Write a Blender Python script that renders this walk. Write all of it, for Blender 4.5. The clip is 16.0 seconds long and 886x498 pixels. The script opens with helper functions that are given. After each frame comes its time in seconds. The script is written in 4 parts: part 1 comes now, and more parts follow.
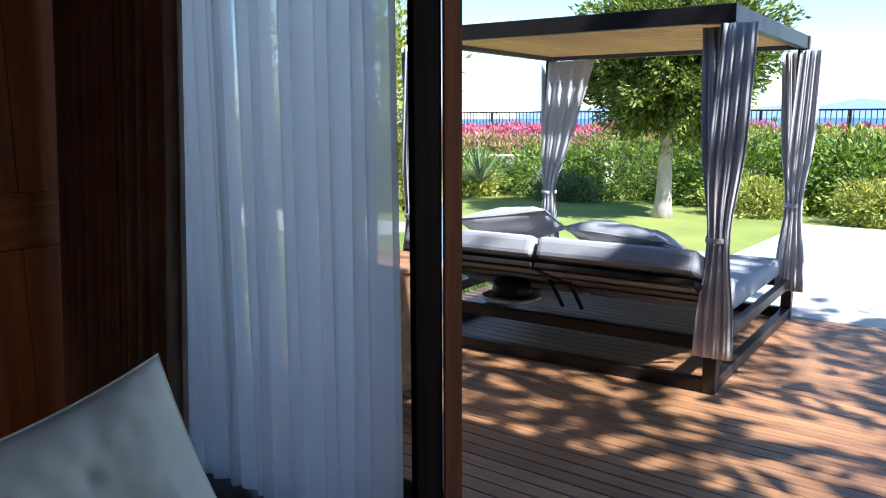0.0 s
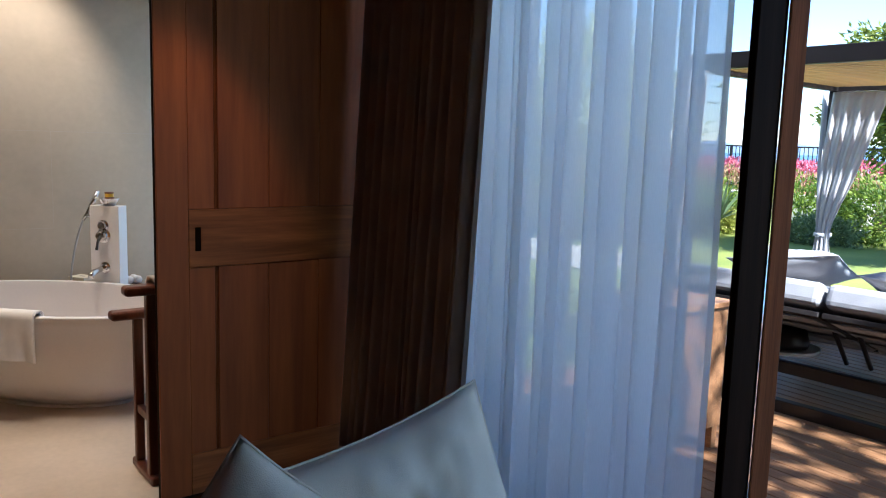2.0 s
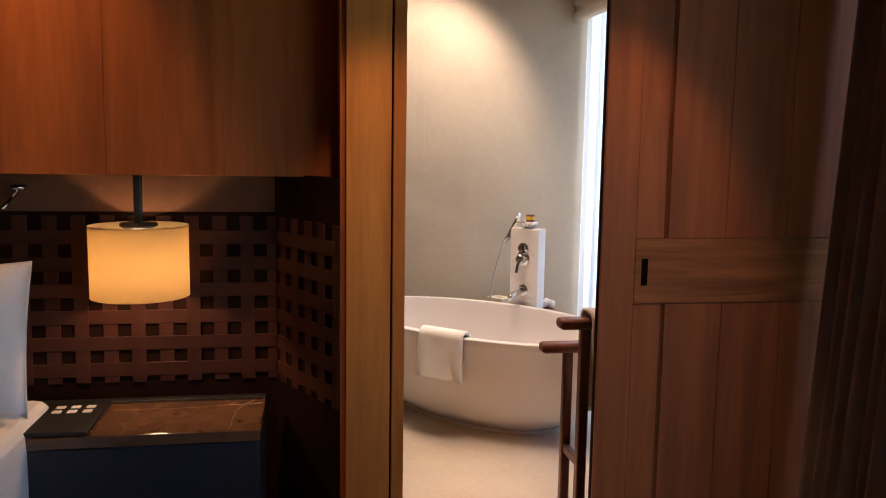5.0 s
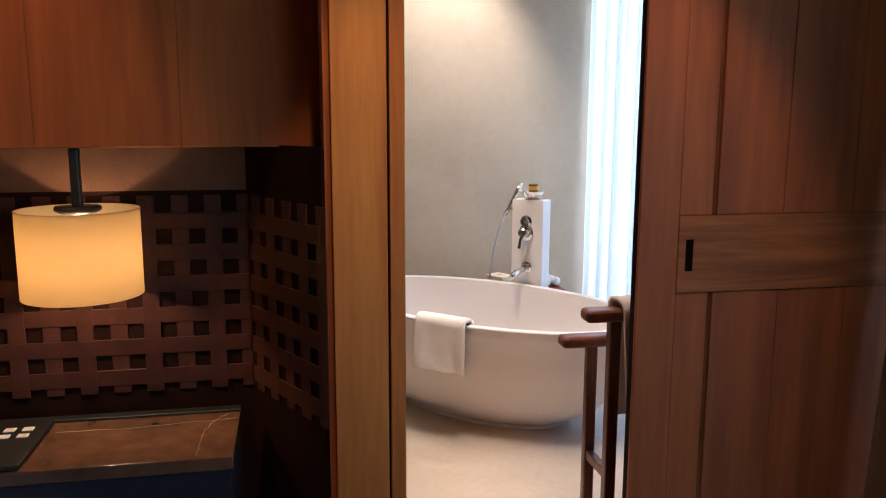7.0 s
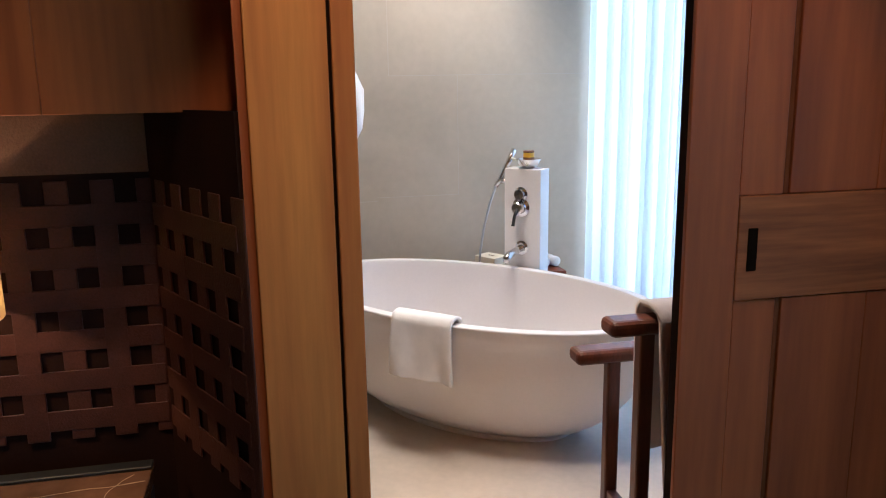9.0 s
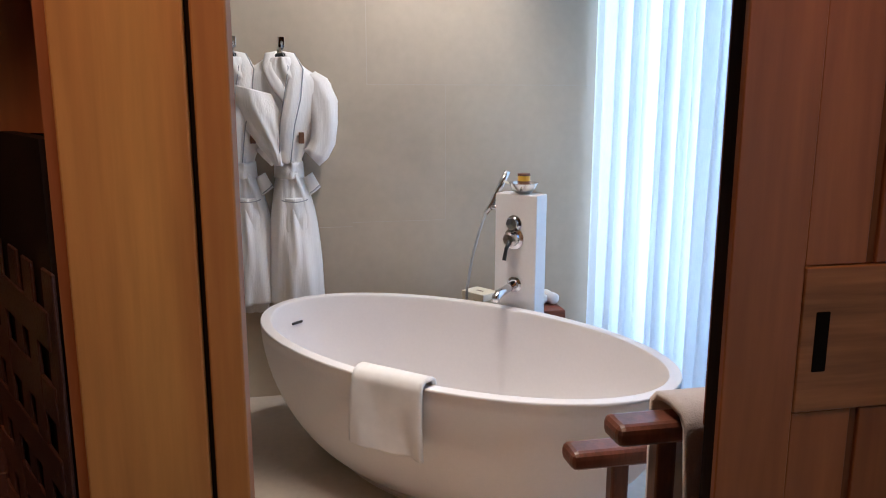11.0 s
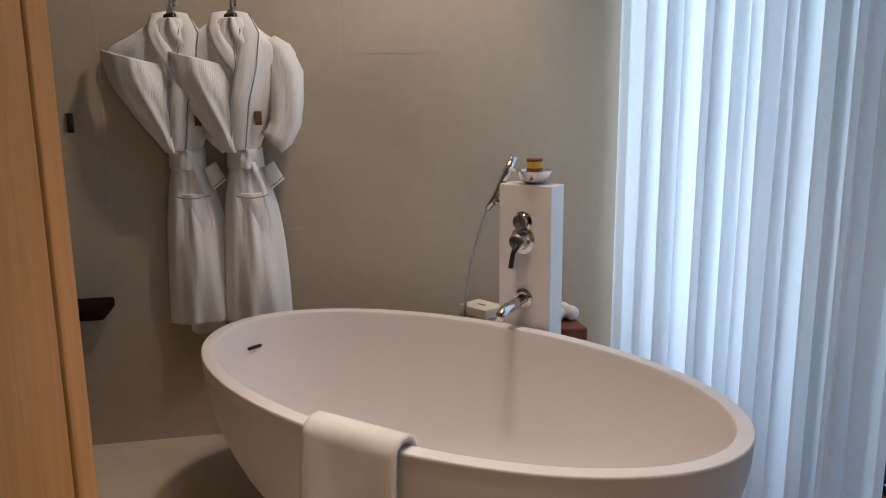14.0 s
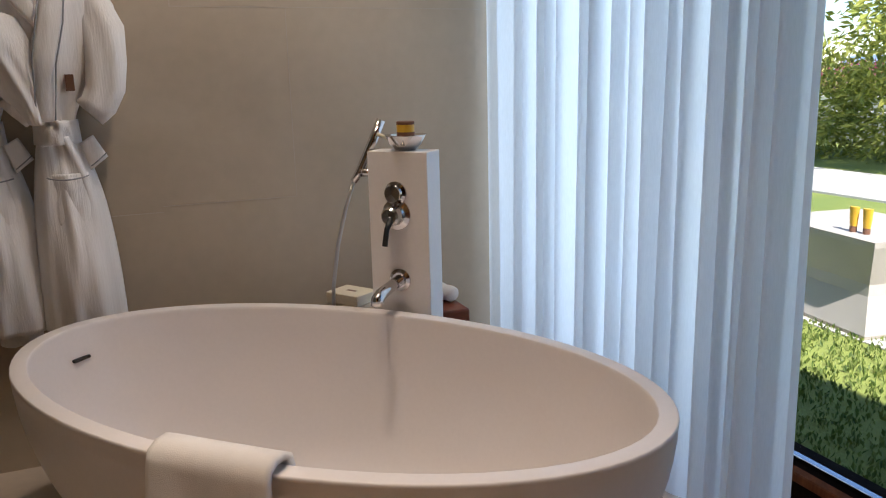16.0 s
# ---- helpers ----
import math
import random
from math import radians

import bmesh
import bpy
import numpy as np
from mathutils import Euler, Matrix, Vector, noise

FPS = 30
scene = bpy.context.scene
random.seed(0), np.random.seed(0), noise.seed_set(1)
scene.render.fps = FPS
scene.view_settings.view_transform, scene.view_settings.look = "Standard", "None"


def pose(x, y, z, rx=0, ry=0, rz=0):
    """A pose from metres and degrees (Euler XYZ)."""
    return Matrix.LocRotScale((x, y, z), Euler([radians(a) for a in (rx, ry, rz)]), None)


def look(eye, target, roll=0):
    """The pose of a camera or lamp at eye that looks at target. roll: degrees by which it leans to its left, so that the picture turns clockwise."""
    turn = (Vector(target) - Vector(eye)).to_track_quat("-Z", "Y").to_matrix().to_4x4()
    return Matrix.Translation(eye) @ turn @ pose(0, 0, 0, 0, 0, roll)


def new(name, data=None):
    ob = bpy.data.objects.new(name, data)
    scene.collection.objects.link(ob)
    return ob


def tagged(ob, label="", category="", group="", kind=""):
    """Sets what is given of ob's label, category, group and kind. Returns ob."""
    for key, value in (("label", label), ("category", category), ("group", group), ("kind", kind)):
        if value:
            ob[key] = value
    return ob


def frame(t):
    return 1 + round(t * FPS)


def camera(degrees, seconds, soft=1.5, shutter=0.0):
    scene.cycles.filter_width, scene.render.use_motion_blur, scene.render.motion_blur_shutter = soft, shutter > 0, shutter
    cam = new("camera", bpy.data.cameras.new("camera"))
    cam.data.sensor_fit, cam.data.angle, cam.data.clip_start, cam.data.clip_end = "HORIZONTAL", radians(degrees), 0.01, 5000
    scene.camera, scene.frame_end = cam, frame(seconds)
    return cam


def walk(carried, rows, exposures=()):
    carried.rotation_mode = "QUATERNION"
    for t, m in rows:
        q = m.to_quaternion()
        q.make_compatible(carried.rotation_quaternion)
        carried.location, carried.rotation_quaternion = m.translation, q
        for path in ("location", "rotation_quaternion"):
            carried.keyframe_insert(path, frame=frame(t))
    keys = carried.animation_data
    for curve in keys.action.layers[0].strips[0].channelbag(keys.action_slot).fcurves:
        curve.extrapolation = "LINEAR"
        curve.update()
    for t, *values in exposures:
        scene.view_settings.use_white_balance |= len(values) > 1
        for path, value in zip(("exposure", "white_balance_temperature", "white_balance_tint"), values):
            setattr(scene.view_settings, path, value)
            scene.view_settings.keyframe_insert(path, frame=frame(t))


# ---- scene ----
cam = camera(58.8, 16.0, soft=1.1)
PATH = [
    (0, (-0.2, 0.209, 1.532), (-1.405, 1.771, 1.202), -0.2),
    (0.5, (-0.234, 0.197, 1.523), (-1.555, 1.668, 1.22), -0.1),
    (1, (-0.269, 0.142, 1.51), (-1.697, 1.514, 1.231), 0.3),
    (1.5, (-0.348, 0.122, 1.511), (-1.87, 1.392, 1.244), 1.1),
    (2, (-0.51, 0.083, 1.52), (-2.095, 1.273, 1.252), 1.7),
    (2.5, (-0.63, 0.028, 1.514), (-2.28, 1.127, 1.249), 1.5),
    (3, (-0.652, -0.043, 1.519), (-2.371, 0.941, 1.243), 1.3),
    (3.5, (-0.771, -0.046, 1.509), (-2.563, 0.793, 1.217), 0.6),
    (4, (-0.879, 0.007, 1.492), (-2.748, 0.661, 1.213), 0.6),
    (4.5, (-0.921, -0.002, 1.506), (-2.841, 0.499, 1.258), 0.8),
    (5, (-1.0, -0.003, 1.506), (-2.958, 0.333, 1.271), 0.9),
    (7.5, (-1.625, 0.015, 1.495), (-3.559, 0.4, 1.16), -0.0),
    (8, (-1.777, 0.089, 1.483), (-3.709, 0.469, 1.137), -0.3),
    (8.5, (-1.943, 0.134, 1.473), (-3.869, 0.523, 1.099), -0.7),
    (9, (-2.111, 0.161, 1.476), (-4.026, 0.565, 1.063), -0.9),
    (9.5, (-2.254, 0.227, 1.465), (-4.173, 0.616, 1.059), -0.4),
    (10, (-2.359, 0.323, 1.505), (-4.288, 0.681, 1.12), 0.2),
    (12.5, (-3.007, 0.423, 1.412), (-4.912, 0.875, 0.998), -0.4),
    (13, (-3.109, 0.509, 1.39), (-5.027, 0.913, 0.996), -0.3),
    (13.5, (-3.198, 0.543, 1.385), (-5.121, 0.93, 0.993), -0.3),
    (14, (-3.265, 0.575, 1.372), (-5.191, 0.944, 0.977), -0.6),
    (14.5, (-3.347, 0.573, 1.364), (-5.26, 0.991, 0.954), -0.9),
    (15, (-3.433, 0.59, 1.358), (-5.317, 1.1, 0.922), -1.1),
    (15.5, (-3.518, 0.566, 1.323), (-5.362, 1.205, 0.885), -1.2),
    (16, (-3.577, 0.59, 1.27), (-5.389, 1.32, 0.843), -1.4),
]
walk(cam, [(t, look(eye, target, roll)) for t, eye, target, roll in PATH],
     exposures=[(0, 1.45, 5500, 9), (1.5, 1.75, 5250, 9), (3, 2.1, 5600, 11), (4, 2.25, 5950, 16), (5, 2.3, 6250, 20), (8, 2.5, 5050, 11), (10, 2.3, 4950, 10),
                (12.5, 1.9, 5300, 10), (14.5, 1.45, 5700, 12), (16, 1.42, 5700, 12)])


# ---------------- light ----------------
SUN_EL, SUN_AZ = 48.0, 101.0            # elevation; azimuth from +y towards +x
world = bpy.data.worlds.new("sky_world")
scene.world = world
world.use_nodes = True
wn = world.node_tree.nodes
wl = world.node_tree.links
sky = wn.new("ShaderNodeTexSky")
sky.sky_type = "NISHITA"
sky.sun_disc = False
sky.sun_elevation = radians(SUN_EL)
sky.sun_rotation = radians(SUN_AZ)
sky.air_density, sky.dust_density, sky.ozone_density = 1.0, 0.1, 3.0
wn["Background"].inputs[1].default_value = 0.105
wl.new(sky.outputs[0], wn["Background"].inputs[0])

sun_data = bpy.data.lights.new("sun", "SUN")
sun_data.energy, sun_data.angle, sun_data.color = 5.0, radians(0.7), (1.0, 0.95, 0.87)
sun = new("sun", sun_data)
_e, _a = radians(SUN_EL), radians(SUN_AZ)
sun.matrix_world = look((math.cos(_e) * math.sin(_a) * 30, math.cos(_e) * math.cos(_a) * 30, math.sin(_e) * 30), (0, 0, 0))


def lamp(name, kind, place, target, energy, colour, **more):
    d = bpy.data.lights.new(name, kind)
    d.energy, d.color = energy, colour
    if "size" in more:
        d.shape, d.size, d.size_y = "RECTANGLE", more["size"], more["size_y"]
    if "radius" in more:
        d.shadow_soft_size = more["radius"]
    if "spot" in more:
        d.spot_size, d.spot_blend = radians(more["spot"]), 0.6
    ob = new(name, d)
    ob.matrix_world = look(place, target)
    return ob


# sky light in the bathroom's curtained window
lamp("window_daylight", "AREA", (-5.9, 2.36, 1.4), (-5.9, 0.0, 1.3), 4.6, (0.78, 0.90, 1.0), size=1.0, size_y=2.3)
# recessed spots of the bathroom ceiling and the bedside lamp
lamp("ceiling_spot", "SPOT", (-5.70, 1.10, 2.78), (-6.4, 0.42, 1.15), 20, (1.0, 0.80, 0.60), spot=110, radius=0.06)
lamp("ceiling_spot", "SPOT", (-5.1, 0.85, 2.78), (-5.15, 1.05, 0), 20, (1.0, 0.73, 0.46), spot=80, radius=0.30)
# unseen fill spot, added to brighten the floor near the doorway
lamp("ceiling_spot", "SPOT", (-4.4, 0.75, 2.78), (-4.5, 0.95, 0), 33, (1.0, 0.78, 0.56), spot=56, radius=0.25)
lamp("bedside_bulb", "POINT", (-3.865, -0.587, 1.12), (0, 0, 0), 2.9, (1.0, 0.64, 0.31), radius=0.03)
# recessed bedroom spot that washes the panelled wall
lamp("wall_washer", "SPOT", (-3.2, -1.1, 2.76), (-3.85, -1.0, 1.75), 8.5, (1.0, 0.50, 0.18), spot=62, radius=0.04)
# unseen fill spot, added to lift the sliding door's near part
lamp("wall_washer", "SPOT", (-2.95, 0.95, 2.76), (-3.65, 1.16, 1.1), 7.2, (1.0, 0.58, 0.27), spot=38, radius=0.04)
lamp("wall_washer", "SPOT", (-2.85, 0.2, 2.76), (-3.6, 0.22, 1.1), 12, (1.0, 0.60, 0.28), spot=34, radius=0.04)


# ---------------- materials ----------------
def material(name, colour, rough=0.6, metal=0.0, vary=0.12, scale=6.0, bump=0.15, fine=120.0, stretch=(1, 1, 1), second=None,
             sheen=0.0, coat=0.0, random_piece=0.0, spec=0.5, world_space=False, distort=0.0):
    """A surface with a coarse stain layer, a fine grain layer and relief."""
    m = bpy.data.materials.new(name)
    m.use_nodes = True
    n, l = m.node_tree.nodes, m.node_tree.links
    b = n["Principled BSDF"]
    co = n.new("ShaderNodeTexCoord")
    mp = n.new("ShaderNodeMapping")
    mp.inputs["Scale"].default_value = stretch
    if world_space:
        geo = n.new("ShaderNodeNewGeometry")
        l.new(geo.outputs["Position"], mp.inputs["Vector"])
    else:
        l.new(co.outputs["Object"], mp.inputs["Vector"])
    coarse = n.new("ShaderNodeTexNoise")
    coarse.inputs["Scale"].default_value, coarse.inputs["Detail"].default_value = scale, 5
    coarse.inputs["Distortion"].default_value = distort
    grain = n.new("ShaderNodeTexNoise")
    grain.inputs["Scale"].default_value, grain.inputs["Detail"].default_value = fine, 4
    l.new(mp.outputs[0], coarse.inputs["Vector"])
    l.new(mp.outputs[0], grain.inputs["Vector"])
    ramp = n.new("ShaderNodeMix")
    ramp.data_type = "RGBA"
    c2 = second or tuple(max(0.0, c * (1 - 2.2 * vary)) for c in colour)
    ramp.inputs[6].default_value = (*colour, 1)
    ramp.inputs[7].default_value = (*c2, 1)
    sharpen = n.new("ShaderNodeMapRange")
    sharpen.inputs[1].default_value, sharpen.inputs[2].default_value = 0.35, 0.68
    l.new(coarse.outputs["Fac"], sharpen.inputs[0])
    l.new(sharpen.outputs[0], ramp.inputs[0])
    hsv = n.new("ShaderNodeHueSaturation")
    val = n.new("ShaderNodeMapRange")
    val.inputs[1].default_value, val.inputs[2].default_value = 0.25, 0.75
    val.inputs[3].default_value, val.inputs[4].default_value = 1 - vary, 1 + vary
    l.new(grain.outputs["Fac"], val.inputs[0])
    if random_piece:
        info = n.new("ShaderNodeObjectInfo")
        rr = n.new("ShaderNodeMapRange")
        rr.inputs[3].default_value, rr.inputs[4].default_value = 1 - random_piece, 1 + random_piece
        l.new(info.outputs["Random"], rr.inputs[0])
        mul = n.new("ShaderNodeMath")
        mul.operation = "MULTIPLY"
        l.new(rr.outputs[0], mul.inputs[0])
        l.new(val.outputs[0], mul.inputs[1])
        l.new(mul.outputs[0], hsv.inputs["Value"])
    else:
        l.new(val.outputs[0], hsv.inputs["Value"])
    l.new(ramp.outputs[2], hsv.inputs["Color"])
    l.new(hsv.outputs[0], b.inputs["Base Color"])
    b.inputs["Roughness"].default_value, b.inputs["Metallic"].default_value = rough, metal
    b.inputs["Specular IOR Level"].default_value = spec
    if sheen:
        b.inputs["Sheen Weight"].default_value = sheen
    if coat:
        b.inputs["Coat Weight"].default_value = coat
    if bump:
        bm_ = n.new("ShaderNodeBump")
        bm_.inputs["Strength"].default_value, bm_.inputs["Distance"].default_value = bump, 0.004
        l.new(grain.outputs["Fac"], bm_.inputs["Height"])
        l.new(bm_.outputs[0], b.inputs["Normal"])
    return m


def sheer_material(name, colour, clear, glow=0.6):
    """Thin voile: part open weave, part cloth that scatters light through."""
    m = bpy.data.materials.new(name)
    m.use_nodes = True
    n, l = m.node_tree.nodes, m.node_tree.links
    n.remove(n["Principled BSDF"])
    out = n["Material Output"]
    dif, tra, opn = n.new("ShaderNodeBsdfDiffuse"), n.new("ShaderNodeBsdfTranslucent"), n.new("ShaderNodeBsdfTransparent")
    dif.inputs[0].default_value = tra.inputs[0].default_value = (*colour, 1)
    a, b = n.new("ShaderNodeMixShader"), n.new("ShaderNodeMixShader")
    a.inputs[0].default_value = glow
    l.new(dif.outputs[0], a.inputs[1])
    l.new(tra.outputs[0], a.inputs[2])
    tex, mp = n.new("ShaderNodeTexNoise"), n.new("ShaderNodeMapRange")
    tex.inputs["Scale"].default_value = 90
    mp.inputs[3].default_value, mp.inputs[4].default_value = clear - 0.06, clear + 0.06
    l.new(tex.outputs["Fac"], mp.inputs[0])
    l.new(mp.outputs[0], b.inputs[0])
    l.new(a.outputs[0], b.inputs[1])
    l.new(opn.outputs[0], b.inputs[2])
    l.new(b.outputs[0], out.inputs[0])
    return m


def glass_material(name):
    m = bpy.data.materials.new(name)
    m.use_nodes = True
    b = m.node_tree.nodes["Principled BSDF"]
    b.inputs["Transmission Weight"].default_value, b.inputs["Roughness"].default_value = 1.0, 0.0
    b.inputs["IOR"].default_value = 1.05
    return m


def foliage_material(name, low, high, through_light=0.35):
    m = bpy.data.materials.new(name)
    m.use_nodes = True
    n, l = m.node_tree.nodes, m.node_tree.links
    b = n["Principled BSDF"]
    geo = n.new("ShaderNodeNewGeometry")
    ramp = n.new("ShaderNodeValToRGB")
    ramp.color_ramp.elements[0].color, ramp.color_ramp.elements[1].color = (*low, 1), (*high, 1)
    l.new(geo.outputs["Random Per Island"], ramp.inputs[0])
    l.new(ramp.outputs[0], b.inputs["Base Color"])
    b.inputs["Roughness"].default_value = 0.55
    tra, mix = n.new("ShaderNodeBsdfTranslucent"), n.new("ShaderNodeMixShader")
    l.new(ramp.outputs[0], tra.inputs[0])
    mix.inputs[0].default_value = through_light
    l.new(b.outputs[0], mix.inputs[1])
    l.new(tra.outputs[0], mix.inputs[2])
    l.new(mix.outputs[0], n["Material Output"].inputs[0])
    return m


def glow_material(name, colour, strength):
    m = bpy.data.materials.new(name)
    m.use_nodes = True
    b = m.node_tree.nodes["Principled BSDF"]
    b.inputs["Base Color"].default_value = (*colour, 1)
    b.inputs["Emission Color"].default_value = (*colour, 1)
    b.inputs["Emission Strength"].default_value = strength
    return m


WOOD_UP = (14, 14, 0.9)      # grain along z
M_wood = material("panel_wood", (0.44, 0.122, 0.028), 0.50, spec=0.3, vary=0.11, scale=0.9, fine=7, stretch=(8, 8, 0.7), second=(0.27, 0.070, 0.017), bump=0.08, distort=0.9)
M_wood_light = material("jamb_wood", (0.60, 0.235, 0.048), 0.6, spec=0.2, vary=0.11, scale=0.9, fine=7, stretch=(9, 9, 0.7), second=(0.41, 0.13, 0.026), bump=0.08, distort=0.8)
# paler copy of the jamb wood, with the window's light put into the colour
M_wood_window_lit = material("window_lit_wood", (0.66, 0.30, 0.085), 0.55, spec=0.25, vary=0.10, scale=1.2, fine=8, stretch=(10, 10, 0.7), second=(0.52, 0.22, 0.055), bump=0.08, distort=0.8)
M_wood_flat = material("rail_wood", (0.47, 0.155, 0.043), 0.55, spec=0.25, vary=0.16, scale=1.6, fine=9, stretch=(14, 0.9, 14), second=(0.25, 0.085, 0.025), bump=0.08, distort=0.8)
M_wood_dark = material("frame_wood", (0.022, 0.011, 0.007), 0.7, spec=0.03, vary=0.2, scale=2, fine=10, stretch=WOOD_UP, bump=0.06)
M_wood_brown = material("edge_wood", (0.22, 0.070, 0.026), 0.7, spec=0.05, vary=0.2, scale=2, fine=10, stretch=WOOD_UP, bump=0.06)
M_wood_red = material("rack_wood", (0.15, 0.046, 0.022), 0.35, vary=0.2, scale=3, fine=14, stretch=(10, 10, 2), bump=0.05)
M_stool = material("stool_wood", (0.20, 0.05, 0.018), 0.4, vary=0.2, scale=3, fine=14, stretch=(10, 2, 10), bump=0.05)
M_floor_wood = material("floor_wood", (0.10, 0.05, 0.025), 0.4, vary=0.2, scale=2, fine=12, stretch=(1, 12, 12), random_piece=0.2)
M_deck = material("deck_wood", (0.40, 0.20, 0.088), 0.5, vary=0.22, scale=1.5, fine=8, stretch=(1.0, 14, 14), second=(0.22, 0.10, 0.042), random_piece=0.24, bump=0.2)
M_plaster = material("plaster", (0.52, 0.435, 0.325), 0.85, vary=0.035, scale=1.6, fine=22, second=(0.43, 0.355, 0.26), bump=0.02, distort=0.6)
M_joint = material("plaster_joint", (0.55, 0.48, 0.39), 0.9, vary=0.05, bump=0.05)
M_cream = material("cream_paint", (0.70, 0.64, 0.54), 0.85, vary=0.03, scale=1.2, fine=60, bump=0.06)
M_render = material("outer_render", (0.62, 0.57, 0.49), 0.9, vary=0.05, scale=1.5, fine=60, bump=0.2)
M_cement = material("cement_floor", (0.68, 0.58, 0.47), 0.45, vary=0.05, scale=1.3, fine=30, second=(0.52, 0.43, 0.33), bump=0.03)
M_tub = material("tub_stone", (0.80, 0.755, 0.735), 0.42, vary=0.015, scale=2, fine=80, bump=0.02)
M_white = material("white_panel", (0.80, 0.76, 0.73), 0.45, vary=0.02, scale=3, fine=80, bump=0.02)
M_terry = material("terry_cloth", (0.84, 0.80, 0.76), 0.95, vary=0.05, scale=12, fine=480, bump=0.4, sheen=0.3)
M_terry_beige = material("beige_towel", (0.68, 0.56, 0.47), 0.95, vary=0.05, scale=12, fine=320, bump=0.7, sheen=0.3)
M_linen = material("cushion_linen", (0.80, 0.72, 0.61), 0.9, vary=0.05, scale=5, fine=420, bump=0.4, sheen=0.15)
M_sofa = material("sofa_cloth", (0.22, 0.20, 0.18), 0.9, vary=0.07, scale=5, fine=420, bump=0.4)
M_sheet = material("bed_linen", (0.80, 0.79, 0.78), 0.85, vary=0.02, scale=4, fine=300, bump=0.15)
M_drape = material("drape_cloth", (0.40, 0.30, 0.23), 0.9, vary=0.08, scale=6, fine=380, bump=0.35, sheen=0.1)
M_pergola_cloth = material("pergola_curtain_cloth", (0.52, 0.50, 0.50), 0.9, vary=0.06, scale=6, fine=300, bump=0.3)
M_grey_cloth = material("grey_outdoor_cloth", (0.36, 0.35, 0.36), 0.9, vary=0.06, scale=6, fine=300, bump=0.3)
M_waffle = material("waffle_cloth", (0.86, 0.82, 0.78), 0.95, vary=0.03, scale=10, fine=190, stretch=(1, 1, 0.05), bump=0.4, sheen=0.3)
M_chrome = material("chrome", (0.66, 0.64, 0.63), 0.08, 1.0, vary=0.02, bump=0)
M_steel_dark = material("dark_metal", (0.028, 0.022, 0.02), 0.42, 0.3, vary=0.1, bump=0.05)
M_black = material("black_plastic", (0.012, 0.012, 0.013), 0.5, vary=0.1, bump=0.02)
# flat near-black that paints the shade inside a recess
M_hole = material("recess_shade", (0.012, 0.008, 0.006), 1.0, vary=0.1, bump=0, spec=0.0)
M_hose = material("metal_hose", (0.6, 0.6, 0.6), 0.3, 0.9, vary=0.1, fine=400, bump=0.3)
M_strap = material("leather_strap", (0.070, 0.023, 0.014), 0.5, spec=0.2, vary=0.15, scale=9, fine=200, bump=0.3, random_piece=0.12)
M_strap_back = material("lattice_backing", (0.020, 0.007, 0.004), 0.7, vary=0.15, bump=0.1, spec=0.08)
M_leather = material("leather_panel", (0.16, 0.075, 0.042), 0.55, spec=0.15, vary=0.12, scale=7, fine=180, bump=0.25)
M_marble = material("brown_marble", (0.17, 0.085, 0.045), 0.16, vary=0.2, scale=4, fine=20, second=(0.10, 0.05, 0.028), bump=0.0)
M_vein = material("marble_vein", (0.55, 0.38, 0.22), 0.2, vary=0.1, bump=0)
M_navy = material("nightstand_leather", (0.018, 0.018, 0.028), 0.5, vary=0.1, bump=0.1)
M_yellow = material("yellow_label", (0.72, 0.42, 0.03), 0.45, vary=0.04, bump=0)
M_paper = material("cream_paper", (0.72, 0.64, 0.48), 0.7, vary=0.04, bump=0.05)
M_brown_print = material("brown_print", (0.16, 0.07, 0.035), 0.7, vary=0.05, bump=0)
M_grey_piping = material("grey_piping", (0.30, 0.30, 0.31), 0.8, vary=0.05, bump=0)
M_stone = material("pale_stone", (0.56, 0.51, 0.42), 0.8, vary=0.06, scale=1.4, fine=50, random_piece=0.05, bump=0.1)
M_concrete = material("pale_concrete", (0.47, 0.41, 0.33), 0.85, vary=0.06, scale=3, fine=60, bump=0.2)
M_water = material("pool_water", (0.16, 0.30, 0.36), 0.06, vary=0.03, scale=3, fine=7, bump=0.25)
M_sea = material("sea_water", (0.02, 0.10, 0.22), 0.35, vary=0.1, scale=0.01, fine=0.3, bump=0.3)
# the hills' pale blue carries the air haze as colour
M_hill = material("haze_tinted_hills", (0.74, 0.80, 0.87), 1.0, vary=0.03, scale=0.002, fine=0.01, bump=0)
M_lawn = material("lawn_grass", (0.25, 0.27, 0.05), 0.9, vary=0.22, scale=0.9, fine=60, world_space=True, second=(0.16, 0.20, 0.035), bump=0.8)
M_soil = material("soil", (0.12, 0.075, 0.045), 0.95, vary=0.2, scale=3, fine=40, bump=0.5)
M_bark = material("pale_bark", (0.50, 0.43, 0.35), 0.85, vary=0.15, scale=8, fine=40, stretch=(1, 1, 0.4), bump=0.6)
M_leaf_tree = foliage_material("tree_leaf", (0.035, 0.065, 0.010), (0.26, 0.30, 0.035), 0.25)
M_leaf_hedge = foliage_material("hedge_leaf", (0.06, 0.12, 0.015), (0.29, 0.37, 0.04))
M_leaf_lime = foliage_material("lime_leaf", (0.22, 0.26, 0.04), (0.52, 0.50, 0.10))
M_leaf_grey = foliage_material("grey_leaf", (0.10, 0.15, 0.06), (0.25, 0.30, 0.14))
M_leaf_grass = foliage_material("grass_blade", (0.08, 0.13, 0.02), (0.24, 0.28, 0.06))
M_pink = foliage_material("pink_flower", (0.45, 0.06, 0.12), (0.70, 0.22, 0.25))
